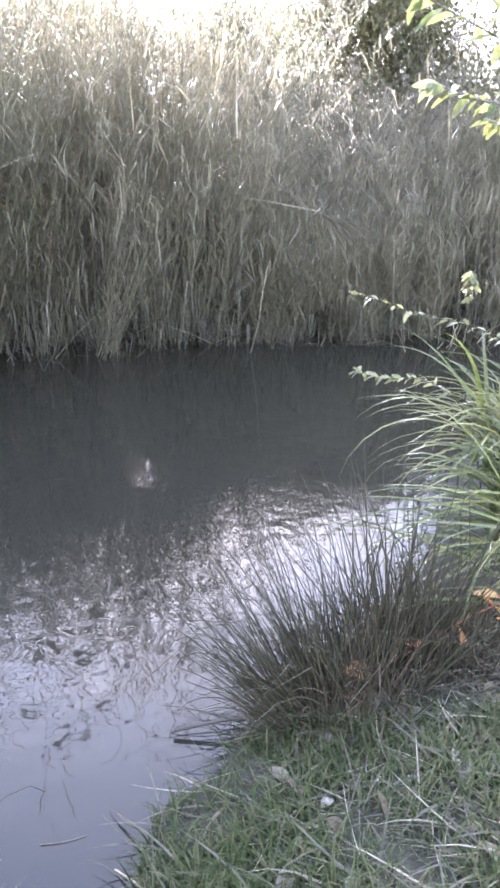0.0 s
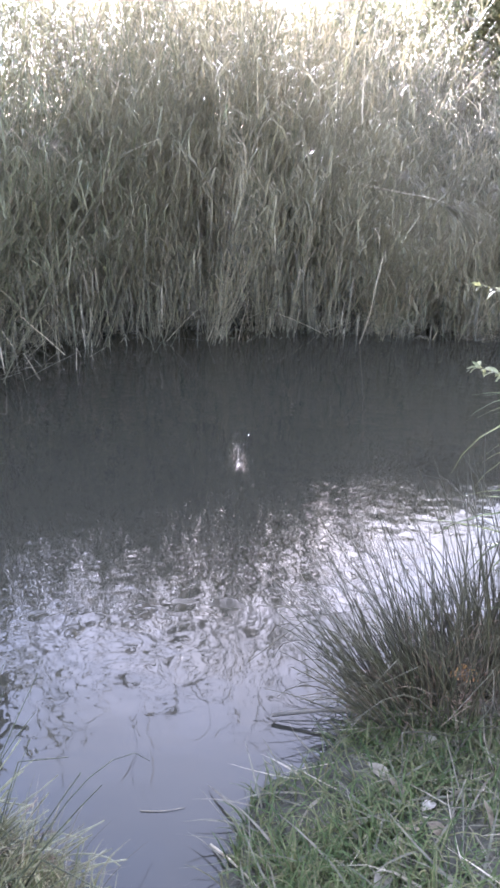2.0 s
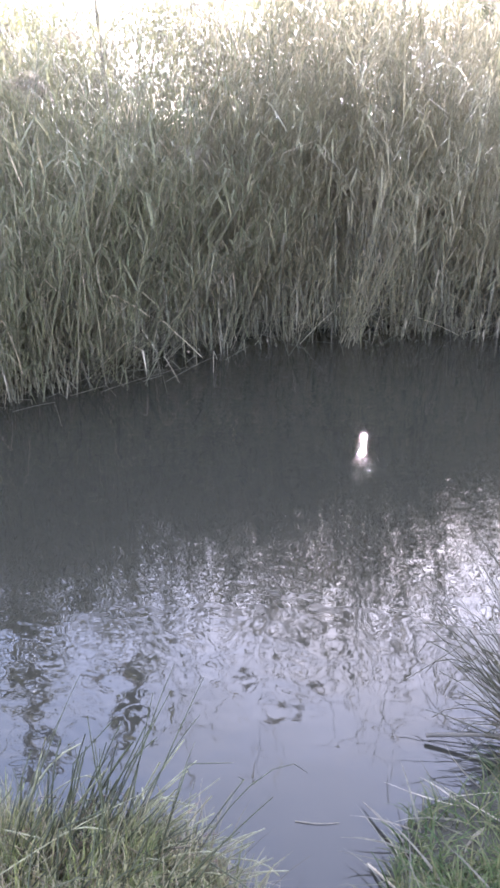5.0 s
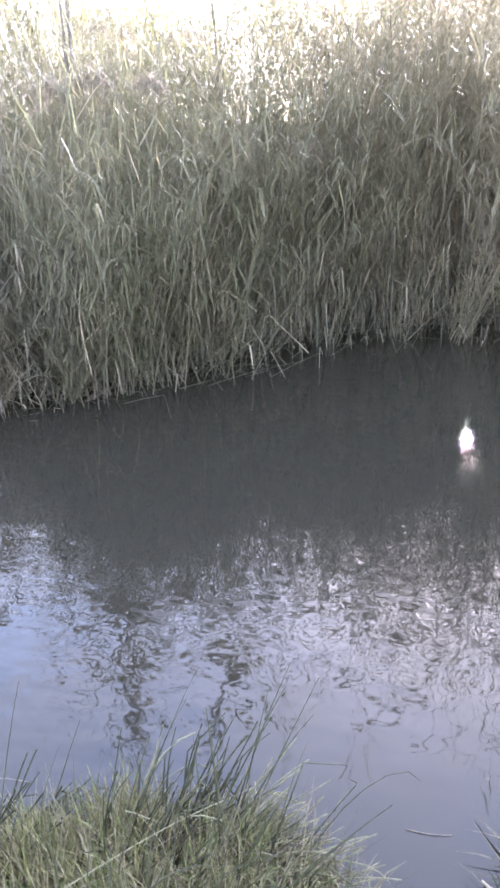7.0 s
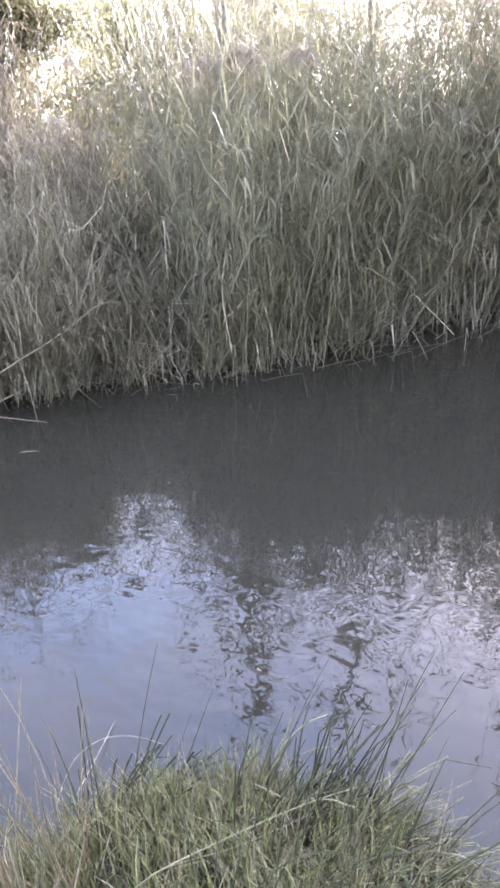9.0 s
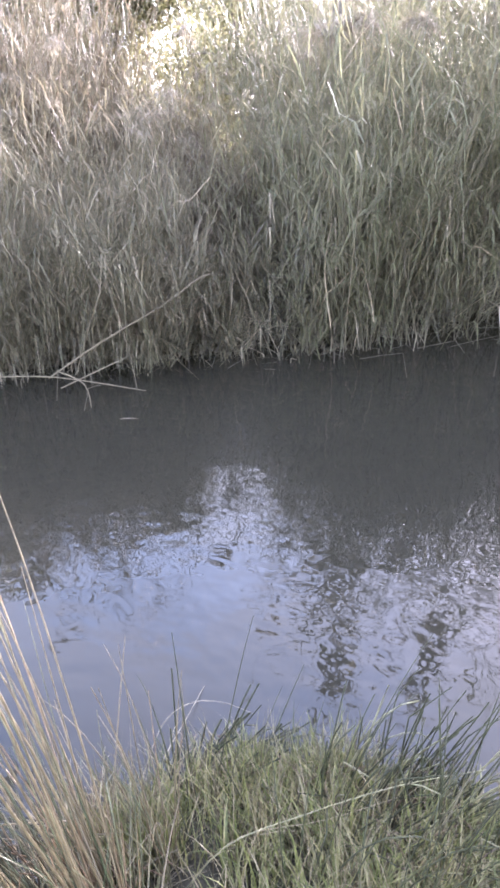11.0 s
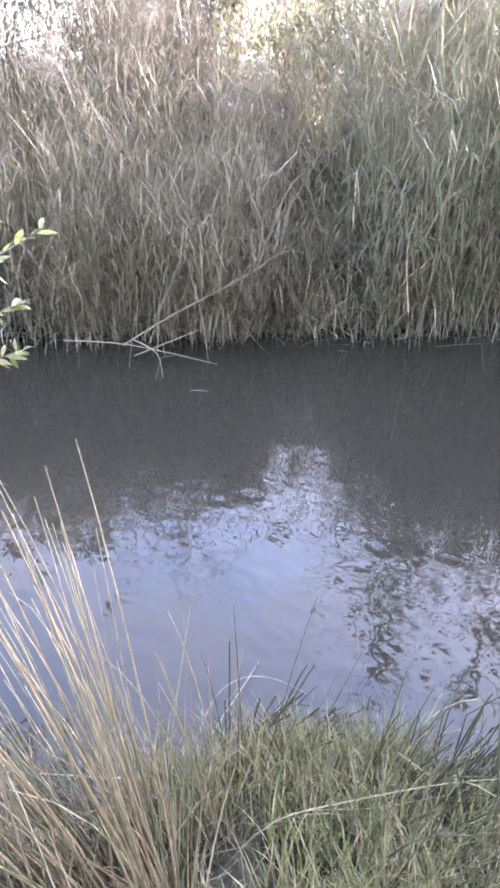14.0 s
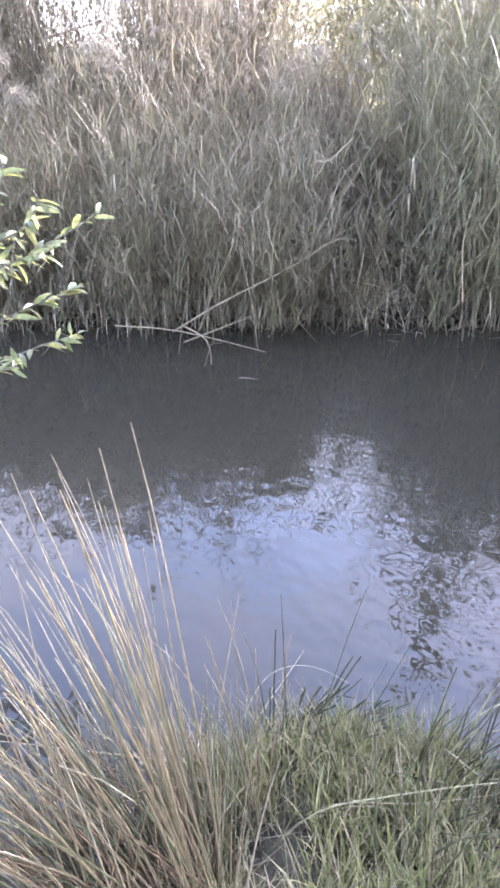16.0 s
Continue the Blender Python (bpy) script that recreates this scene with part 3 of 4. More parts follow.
# ---------------------------------------------------------------- tussocks and grass on the near bank
def rush_tussock(x, y, n, low, high, radius, lean_az, lean, spread, mat, thick, label, group="rush tussocks", mess=0.13, foot=None, spiky=2.6, tip=0.3):
    z = float(ground_height(x, y))
    thing = empty("rush_tussock", (x, y, max(z, 0)), label, "rushes", group)
    a, r = rng.uniform(0, 2 * np.pi, n), radius * np.sqrt(rng.uniform(0, 1, n))
    base = np.stack([r * np.cos(a), r * np.sin(a), 0 * r - 0.03], -1)
    out = np.stack([np.cos(a), np.sin(a)], -1) * (r / radius * spread)[:, None] + np.array([math.cos(lean_az), math.sin(lean_az)]) * lean + np.clip(rng.normal(0, mess, (n, 2)), -1.9 * mess, 1.9 * mess)
    tilt = np.hypot(out[:, 0], out[:, 1])
    length = low + (high - low) * rng.uniform(0, 1, n) ** spiky
    pts, side = curves(base, np.arctan2(out[:, 1], out[:, 0]), np.pi / 2 - np.minimum(tilt, 1.45), length, np.where(rng.uniform(0, 1, n) < 0.14, rng.uniform(0.9, 2.2, n), rng.uniform(-0.05, 0.5, n)), 7, 2.4)
    for i in np.nonzero(rng.uniform(0, 1, n) < 0.12)[0]:   # snapped stems
        j = int(rng.integers(3, 6))
        d = pts[i, j] - pts[i, j - 1]
        step = float(np.linalg.norm(d))
        a2, e2 = math.atan2(d[1], d[0]) + float(rng.normal(0, 0.7)), float(rng.uniform(-1.3, 0.3))
        pts[i, j + 1:] = pts[i, j] + np.arange(1, 8 - j)[:, None] * step * np.array([math.cos(e2) * math.cos(a2), math.cos(e2) * math.sin(a2), math.sin(e2)])
    own = min(60, n // 2)   # the longest, which stand clear of the rest, are pieces of their own
    order = np.argsort(-length)
    for i in order[:own]:
        part("stem", [tubes(pts[i:i + 1], rng.uniform(0.8, 1.25, 1) * thick, 4, tip)], mat, thing)
    tagged(part("foliage", [tubes(pts[order[own:]], rng.uniform(0.7, 1.2, n - own) * thick, 3, tip)], mat, thing), kind="stuff")
    k = n // 3
    a = rng.uniform(0, 2 * np.pi, k)
    base = np.stack([radius * 1.2 * np.cos(a) * rng.uniform(0.2, 1, k), radius * 1.2 * np.sin(a) * rng.uniform(0.2, 1, k), rng.uniform(0, 0.12, k)], -1)
    if foot:   # rusty old stems stand among the new
        q, sd = curves(base, lean_az + rng.normal(0, 0.6, k), rng.uniform(0.5, 1.25, k), rng.uniform(low * 0.4, low * 0.95, k), rng.uniform(-0.1, 0.8, k), 5, 1.6)
    else:
        q, sd = curves(base, rng.uniform(0, 6.28, k), rng.uniform(-0.1, 1.2, k), rng.uniform(low * 0.25, low * 0.7, k), rng.uniform(0.2, 1.8, k), 5, 1.4, rng.normal(0, 1.0, k))
    tagged(part("dead_thatch", [tubes(q, np.full(k, thick * (0.9 if foot else 0.6)), 3, 0.5)], foot or M_THATCH, thing, "brown rotted stems at the foot"), kind="stuff")
    k = n // 7
    a = rng.uniform(0, 2 * np.pi, k)
    base = np.stack([radius * 0.9 * np.cos(a) * rng.uniform(0.3, 1, k), radius * 0.9 * np.sin(a) * rng.uniform(0.3, 1, k), 0 * a], -1)
    q, sd = curves(base, a + rng.normal(0, 0.5, k), rng.uniform(0.3, 1.3, k), rng.uniform(low * 0.4, low, k), rng.uniform(0.6, 2.2, k), 5, 1.6, rng.normal(0, 0.5, k))
    tagged(part("withered_foliage", [tubes(q, np.full(k, thick * 0.65), 3, 0.4)], M_FALLEN, thing, "bleached broken stems"), kind="stuff")
    return thing


DARK = "dark green spiky rush tussock overhanging the water's edge"
rush_tussock(0.06, 1.84, 300, 0.28, 0.6, 0.15, 2.75, 0.42, 0.5, M_RUSH, 0.0026, DARK, mess=0.17)
rush_tussock(0.22, 1.9, 280, 0.28, 0.74, 0.18, 2.4, 0.06, 0.5, M_RUSH, 0.0026, DARK, mess=0.26)
rush_tussock(0.36, 2.12, 190, 0.36, 0.84, 0.15, 2.0, 0.04, 0.34, M_RUSH, 0.0027, DARK, mess=0.2)
rush_tussock(0.55, 2.05, 180, 0.25, 0.6, 0.15, 0.8, 0.15, 0.5, M_RUSH, 0.0026, DARK, mess=0.24)
TALL = "tall straw and green rush tussock leaning over the water"
rush_tussock(-1.25, 0.18, 240, 0.4, 1.08, 0.15, 3.8, 0.5, 0.42, M_RUSH_DRY, 0.0029, TALL, mess=0.11, foot=M_RUST, spiky=1.5)
rush_tussock(-1.12, 0.12, 110, 0.34, 0.66, 0.14, 3.7, 0.35, 0.4, M_RUSH_DRY, 0.0027, TALL, mess=0.2, foot=M_RUST)
rush_tussock(-1.3, 0.4, 26, 0.36, 0.62, 0.07, 4.1, 0.22, 0.3, M_RUSH_DRY, 0.0024, "few straight straw rushes beside the tall tussock", mess=0.08, spiky=1.2)
rush_tussock(-1.18, -0.04, 60, 0.4, 0.85, 0.12, 3.7, 0.45, 0.35, M_RUSH_DRY, 0.0024, TALL, mess=0.12, foot=M_RUST)
rush_tussock(-1.52, 0.36, 110, 0.12, 0.3, 0.06, 2.4, 0.2, 0.9, M_STRAW, 0.0014, "small pale withered tuft at the tussock's foot", mess=0.4, foot=M_RUST)
rush_tussock(-1.5, 0.7, 90, 0.16, 0.32, 0.09, 0.95, 0.75, 0.4, M_RUSH_OLIVE, 0.003, "broken dark rushes bent down into the water", "small rush tufts", mess=0.25, spiky=1.2, tip=0.8)
for x, y, n, hi, az in [(-0.7, 0.84, 40, 0.16, 0.3), (-0.88, 0.93, 44, 0.44, 1.2), (-0.98, 0.86, 30, 0.52, 0.7), (-1.2, 0.76, 26, 0.56, 1.3), (-1.36, 0.62, 24, 0.46, 1.9), (-0.8, 0.84, 34, 0.2, 1.3), (-0.88, 0.72, 40, 0.4, 0.7),
                        (-0.95, 0.6, 40, 0.42, 0.3), (-0.8, 0.68, 30, 0.22, 1.2)]:
    rush_tussock(x, y, int(n * 0.5), min(0.3, hi - 0.06), hi + 0.08, 0.11, az, 0.32, 0.4, M_RUSH_OLIVE, 0.0026 if x > -1.1 else 0.0022, "thin tuft of green rushes standing out of bank grass", "small rush tufts")
for x, y, n, lo, hi, az, lean, mat in [(-1.08, 0.98, 80, 0.1, 0.36, 0.65, 0.45, M_RUSH_OLIVE), (-0.98, 1.0, 80, 0.1, 0.32, 0.5, 0.55, M_RUSH_STRAW), (-1.2, 0.9, 60, 0.1, 0.38, 0.7, 0.4, M_RUSH_STRAW), (-0.88, 1.02, 80, 0.1, 0.28, 0.35, 0.8, M_RUSH_STRAW),
                                       (-0.76, 0.98, 44, 0.08, 0.2, 0.2, 0.95, M_RUSH_STRAW), (-1.0, 0.85, 80, 0.1, 0.3, 0.5, 0.5, M_RUSH_OLIVE), (-0.9, 0.84, 70, 0.1, 0.26, 0.4, 0.6, M_RUSH_STRAW), (-1.12, 0.78, 70, 0.13, 0.34, 0.6, 0.4, M_RUSH_OLIVE)]:
    rush_tussock(x, y, n, lo, hi, 0.09, az, lean, 0.3, mat, 0.0025, "tuft of olive and straw rushes bent over towards the water", "small rush tufts", mess=0.17, spiky=1.8, tip=0.7)
arched = empty("rush_tuft", (-1.6, 0.6, 0.05), "few pale rush stems arching over at the water's edge", "rushes", "small rush tufts")
for pts in ([(-1.61, 0.56, 0.02), (-1.64, 0.66, 0.13), (-1.62, 0.74, 0.17), (-1.57, 0.81, 0.165), (-1.5, 0.87, 0.13)], [(-1.5, 0.6, 0.02), (-1.45, 0.72, 0.12), (-1.38, 0.82, 0.17)], [(-1.3, 0.48, 0.05), (-1.22, 0.58, 0.17), (-1.1, 0.72, 0.21), (-1.02, 0.88, 0.22)]):
    chunk, _ = line_tube(np.array(pts) - np.array(arched.location), 0.0015, 4, 0.4)
    part("stem", [chunk], M_STRAW, arched)


def scatter_land(n, x0, x1, y0, y1, low=0.01, high=9.0, seed=1):
    r = np.random.default_rng(seed)
    out = np.zeros((0, 2))
    while len(out) < n:
        p = np.stack([r.uniform(x0, x1, n), r.uniform(y0, y1, n)], -1)
        d = shore_distance(p[:, 0], p[:, 1])
        lush = 0.5 + 0.45 * np.sin(7.3 * p[:, 0] + 2.1 * p[:, 1]) * np.sin(6.1 * p[:, 1] - 3.3 * p[:, 0] + 1) + 0.25 * np.sin(19 * p[:, 0] + 4 * p[:, 1]) * np.sin(17 * p[:, 1] + 1)
        out = np.concatenate([out, p[(d > low) & (d < high) & (r.uniform(0, 1, n) < lush)]])
    return out[:n]


def grass_patch(name, n, box, low, high, mat, label, rise=(0.5, 1.5), droop=(0.3, 2.0), width=(0.003, 0.006), far=9.0, seed=1, margin=0.01):
    r = np.random.default_rng(seed + 50)
    p = scatter_land(n, *box, low=margin, high=far, seed=seed)
    base = on_ground(p[:, 0], p[:, 1], -0.01)
    q, sd = curves(base, r.uniform(0, 2 * np.pi, n), r.uniform(*rise, n), r.uniform(low, high, n), r.uniform(*droop, n), 4, 1.5, r.normal(0, 0.5, n))
    ob = part(name, [ribbons(q, sd, r.uniform(*width, n))], mat)
    return tagged(ob, label, "grass", kind="stuff")


grass_patch("bank_grass", 13000, (-0.5, 0.7, 0.6, 1.75), 0.04, 0.14, M_TURF, "short green grass on the damp bank", seed=2)
grass_patch("dry_grass", 3200, (-0.4, 1.6, 0.5, 2.7), 0.06, 0.24, M_WITHERED_DARK, "flattened straw-coloured dead grass on the bank", rise=(0.0, 0.6), droop=(0.0, 1.0), width=(0.003, 0.008), seed=3)
grass_patch("matted_grass", 3600, (0.1, 1.3, 0.8, 2.2), 0.08, 0.3, M_WITHERED_DARK, "matted brown dead grass and reed litter on the bank", rise=(-0.05, 0.35), droop=(-0.2, 0.6), width=(0.003, 0.009), seed=8)
grass_patch("tall_grass", 5200, (-1.9, -0.5, 0.1, 1.2), 0.06, 0.23, M_GRASS, "long pale green grass drooping at the water's edge", rise=(1.1, 1.56), droop=(0.05, 1.0), width=(0.002, 0.005), far=0.7, seed=4)
grass_patch("dry_tall_grass", 5000, (-1.9, -0.5, -0.3, 1.2), 0.07, 0.25, M_GRASS_DRY, "long bleached grass mixed along the water's edge", rise=(0.9, 1.55), droop=(0.1, 1.3), width=(0.0018, 0.004), far=0.7, seed=5)
grass_patch("lush_grass", 2100, (-1.45, -0.8, 0.4, 1.04), 0.08, 0.21, M_LUSH, "bright yellow-green upright grass blades at the water's edge", rise=(1.15, 1.57), droop=(0.1, 0.9), width=(0.003, 0.006), seed=11)
grass_patch("reed_litter", 170, (-0.35, 1.2, 0.75, 2.2), 0.1, 0.32, M_WITHERED_DARK, "flat pale broken reed leaves littering the bank", rise=(-0.05, 0.3), droop=(-0.1, 0.5), width=(0.006, 0.013), seed=12)
grass_patch("rough_grass", 16000, (-4.2, 6.0, -6.0, 0.5), 0.08, 0.26, M_GRASS, "rough bank grass", width=(0.004, 0.012), seed=6)
grass_patch("rough_grass", 8000, (1.45, 6.0, 0.5, 6.0), 0.08, 0.3, M_GRASS, "rough bank grass behind the sedge", width=(0.004, 0.012), seed=16)


def sedge(x, y, z, n, lean_az, label, rise=(0.5, 1.45), droop=(0.9, 2.1), fan=1.1):
    thing = empty("sedge_clump", (x, y, z), label, "sedge")
    a, r = rng.uniform(0, 2 * np.pi, n), 0.22 * np.sqrt(rng.uniform(0, 1, n))
    base = np.stack([r * np.cos(a), r * np.sin(a), rng.uniform(-0.05, 0.2, n)], -1)
    az = lean_az + rng.normal(0, fan, n)
    q, sd = curves(base, az, rng.uniform(*rise, n), rng.uniform(0.45, 0.92, n), rng.uniform(*droop, n), 8, 1.2, rng.normal(0, 0.2, n))
    for k in range(n):
        part("leaf", [ribbons(q[k:k + 1], sd[k:k + 1], rng.uniform(0.014, 0.032, 1), fold=0.22)], M_SEDGE, thing)
    return thing


sedge(1.02, 2.75, 0.2, 130, 2.9, "large clump of arching glossy green sedge leaves")
sedge(1.06, 2.3, 0.28, 22, 3.05, "small clump of low sprawling yellow-green sedge leaves", (0.15, 0.5), (0.5, 1.0), 0.16)
sedge(1.05, 3.25, 0.38, 120, 2.7, "large clump of arching glossy green sedge leaves")


# ---------------------------------------------------------------- leafy shoots and shrubs
def leaf_mesh(name, long, wide, curl=0.12, teeth=0):
    """A pointed leaf along +x with a midrib fold and a slight curl."""
    k = 7
    s = np.linspace(0, 1, k)
    w = wide * 0.5 * np.sin(np.pi * np.clip(s * 0.94 + 0.04, 0, 1)) ** 0.85
    if teeth:
        w = w * (1 + 0.18 * (np.arange(k) % 2))
    mid = np.stack([long * s, 0 * s, -curl * long * s ** 2], -1)
    off = np.stack([0 * s, w, 0.3 * w], -1)
    v = np.stack([mid - off * [1, 1, -1], mid, mid + off], 1)
    i = np.arange(k - 1)[:, None] * 3 + np.arange(2)[None, :]
    return mesh_from(name, [(v.reshape(-1, 3), np.stack([i, i + 1, i + 4, i + 3], -1).reshape(-1, 4))])


WILLOW_LEAF = leaf_mesh("leaf", 0.08, 0.027, 0.22)
NARROW_LEAF = leaf_mesh("leaf", 0.085, 0.02, 0.3)
NETTLE_LEAF = leaf_mesh("leaf", 0.06, 0.021, 0.45, 1)
BRAMBLE_LEAF = leaf_mesh("leaf", 0.07, 0.045, 0.2, 1)


def set_leaf(mesh, mat, parent, at, az, up, roll, size):
    ob = part("leaf", mesh, mat, parent)
    ob.matrix_basis = Matrix.LocRotScale(at, Euler((roll, -up, az)), Vector((size, size, size)))
    return ob


def leafy_branch(thing, points, radius, mesh, mat, bark, count, start=0.15, size=(0.7, 1.15), lift=0.4, name="branch"):
    org = np.array(thing.location)
    chunk, q = line_tube(np.asarray(points) - org, radius, 5, 0.3)
    smooth(part(name, [chunk], bark, thing))
    for k in range(count):
        s = (start + (1 - start) * (k + 0.5) / count) * (len(q) - 1)
        i = min(int(s), len(q) - 2)
        at = q[i] + (q[i + 1] - q[i]) * (s - i)
        d = q[i + 1] - q[i]
        az = math.atan2(d[1], d[0]) + (0.9 if k % 2 else -0.9) + rng.normal(0, 0.5)
        set_leaf(mesh, mat, thing, Vector(at), az, float(rng.normal(lift, 0.4)), float(rng.normal(0, 0.6)), float(rng.uniform(*size)))


willow = empty("willow_shrub", (1.5, 2.2, 0.22), "willow shrub with bright backlit yellow-green leaves", "shrub")
leafy_branch(willow, [(1.5, 2.2, 0.2), (1.4, 2.2, 1.0), (1.15, 2.15, 1.7), (0.8, 2.15, 2.1), (0.5, 2.15, 2.35)], 0.018, WILLOW_LEAF, M_WILLOW, M_BARK, 16, 0.55, name="limb")
for pts in ([(1.15, 2.15, 1.7), (0.75, 2.12, 1.86), (0.5, 2.1, 1.98), (0.22, 2.14, 2.12)], [(1.0, 2.15, 1.9), (0.62, 2.1, 2.0), (0.4, 2.12, 2.14), (0.27, 2.1, 2.25)],
            [(0.75, 2.12, 1.86), (0.55, 2.1, 1.84), (0.4, 2.1, 1.86), (0.3, 2.12, 1.9)], [(1.15, 2.15, 1.7), (0.8, 2.1, 1.76), (0.6, 2.1, 1.8), (0.45, 2.1, 1.8)]):
    leafy_branch(willow, pts, 0.005, WILLOW_LEAF, M_WILLOW, M_BARK, 26, 0.25, lift=-0.2)

willow_left = empty("willow_shrub", (-2.95, -1.1, 0.05), "young willow shrub with pale glossy leaves beside the pond", "shrub")
leafy_branch(willow_left, [(-2.95, -1.1, 0.0), (-3.0, -0.6, 0.3), (-3.0, -0.25, 0.55), (-2.9, 0.05, 0.9), (-2.75, 0.3, 1.2), (-2.65, 0.43, 1.4)], 0.014, NARROW_LEAF, M_WILLOW, M_BARK, 40, 0.55, size=(0.65, 1.1), name="limb")
for pts in ([(-2.95, -0.1, 0.75), (-2.85, 0.2, 0.95), (-2.75, 0.45, 1.1), (-2.65, 0.7, 1.24)], [(-2.98, -0.2, 0.6), (-2.85, 0.15, 0.8), (-2.7, 0.4, 0.95), (-2.6, 0.58, 1.03)],
            [(-3.0, -0.3, 0.5), (-2.9, 0.1, 0.66), (-2.75, 0.4, 0.8), (-2.68, 0.6, 0.86)], [(-2.9, 0.05, 0.9), (-2.8, 0.2, 1.1), (-2.7, 0.45, 1.2), (-2.62, 0.5, 1.3)],
            [(-3.0, -0.3, 0.45), (-2.85, 0.05, 0.62), (-2.72, 0.25, 0.75), (-2.65, 0.38, 0.8)], [(-2.85, 0.2, 0.95), (-2.75, 0.3, 1.05), (-2.65, 0.4, 1.12), (-2.58, 0.5, 1.15)]):
    leafy_branch(willow_left, pts, 0.004, NARROW_LEAF, M_WILLOW, M_BARK, 34, 0.2, size=(0.65, 1.1), lift=0.2)

nettle = empty("nettle", (0.82, 3.5, 0.15), "upright stinging nettle with pale toothed leaves", "weed")
leafy_branch(nettle, [(0.82, 3.5, 0.1), (0.8, 3.5, 0.7), (0.78, 3.48, 1.1), (0.76, 3.47, 1.28)], 0.004, NETTLE_LEAF, M_NETTLE, M_RUSH, 30, 0.72, lift=0.1, name="stem")
for pts in ([(1.1, 3.4, 0.2), (1.05, 3.45, 0.8), (0.9, 3.55, 0.98), (0.55, 3.82, 1.03), (0.24, 3.95, 1.11)], [(0.9, 3.3, 0.2), (0.8, 3.4, 0.6), (0.6, 3.5, 0.74), (0.4, 3.6, 0.72), (0.26, 3.65, 0.74)]):
    shoot = empty("leafy_shoot", (pts[0][0], pts[0][1], 0.15), "long thin weed shoot with pale leaf tufts over water", "weed", "leafy shoots")
    leafy_branch(shoot, pts, 0.004, NETTLE_LEAF, M_NETTLE, M_RUSH, 44, 0.35, lift=0.3, name="stem")

bramble = empty("bramble", (0.75, 2.0, 0.18), "red bramble cane with orange autumn leaves", "weed")
leafy_branch(bramble, [(0.95, 2.05, 0.15), (0.8, 2.1, 0.36), (0.62, 2.1, 0.3), (0.42, 2.0, 0.22), (0.2, 1.9, 0.14)], 0.003, BRAMBLE_LEAF, M_BRAMBLE, M_RED_STEM, 6, 0.05, size=(1.0, 1.6), lift=0.1, name="cane")
leafy_branch(bramble, [(0.8, 1.8, 0.15), (0.72, 1.95, 0.3), (0.66, 2.1, 0.38)], 0.003, BRAMBLE_LEAF, M_BRAMBLE, M_RED_STEM, 4, 0.3, size=(1.0, 1.6), lift=0.1, name="cane")


# ---------------------------------------------------------------- fallen reeds, sticks, dead leaves
def fallen(name, points, radius, mat, label, category, group=""):
    p = np.asarray(points, float)
    org = p[0]
    chunk, q = line_tube(p - org, radius, 6, 0.5)
    ob = smooth(part(name, [chunk], mat))
    ob.location = org
    return tagged(ob, label, category, group)


for pts, r in (([(-5.2, 2.12, 0.07), (-5.02, 2.44, 0.28), (-4.82, 2.86, 0.5), (-4.7, 3.1, 0.66), (-4.62, 3.23, 0.66)], 0.008), ([(-5.43, 1.79, 0.11), (-5.16, 2.15, 0.08), (-4.75, 2.6, 0.0)], 0.006),
               ([(-5.16, 2.17, 0.12), (-4.95, 2.25, 0.05), (-4.7, 2.15, -0.02)], 0.006), ([(-5.2, 2.2, 0.02), (-4.93, 2.6, 0.17)], 0.007),
               ([(-5.06, 2.58, 0.62), (-4.93, 2.6, 0.25), (-4.83, 2.58, 0.0)], 0.004)):
    fallen("broken_reed", [(x + 0.42, y - 0.2, z + 0.04 if z > 0.03 else z) for x, y, z in pts], 0.8 * r, M_FALLEN, "pale broken reed stem fallen across the waterline", "reed stem", "broken reed stems")
for pts in ([(-4.1, 4.0, 0.05), (-4.11, 3.93, 0.6), (-4.06, 3.95, 0.95)], [(-4.3, 4.1, 0.3), (-4.17, 4.15, 0.46), (-4.05, 4.25, 0.6), (-3.98, 4.3, 0.4), (-3.95, 4.33, 0.15)],
            [(-3.7, 5.2, 0.6), (-3.53, 5.3, 0.58), (-3.4, 5.4, 0.46)], [(-3.5, 5.7, 0.35), (-3.34, 5.76, 0.25), (-3.12, 5.85, 0.02)],
            [(-0.5, 7.5, 0.3), (-0.46, 7.36, 0.6), (-0.41, 7.34, 0.9)], [(-4.9, 3.1, 1.0), (-4.82, 3.25, 1.15), (-4.73, 3.38, 1.3)]):
    pts = [(-0.25 + 0.93 * (x + 0.25), -0.07 + 0.93 * (y + 0.07), 1.6 + 0.93 * (z - 1.6)) for x, y, z in pts]
    fallen("bent_reed", [(pts[0][0] * 1.09 - 0.12, pts[0][1] * 1.09 + 0.1, -0.2)] + pts, 0.006, M_STRAW, "pale bent dead reed stem among the reeds", "reed stem", "bent dead reeds")
tuft = empty("drooping_reed_tuft", (0.1, 7.6, 0.0), "brown drooping tuft of dead reed leaves over a bent stem", "reeds")
org = np.array(tuft.location)
chunk, _ = line_tube(np.array([(-0.75, 7.9, 1.56), (-0.3, 7.65, 1.5), (0.12, 7.55, 1.42), (0.3, 7.5, 1.25)]) - org, 0.009, 5, 0.5)
part("stem", [chunk], M_STRAW, tuft)
k = 150
t = rng.uniform(0, 1, k)
top = np.stack([0.02 + 0.22 * t, 7.53 + rng.normal(0, 0.05, k), 1.42 - 0.12 * t ** 2], -1) - org
q, sd = curves(top, rng.normal(-0.1, 0.5, k), rng.uniform(-0.3, 0.7, k), rng.uniform(0.35, 0.75, k), rng.uniform(0.8, 1.8, k), 6, 0.8)
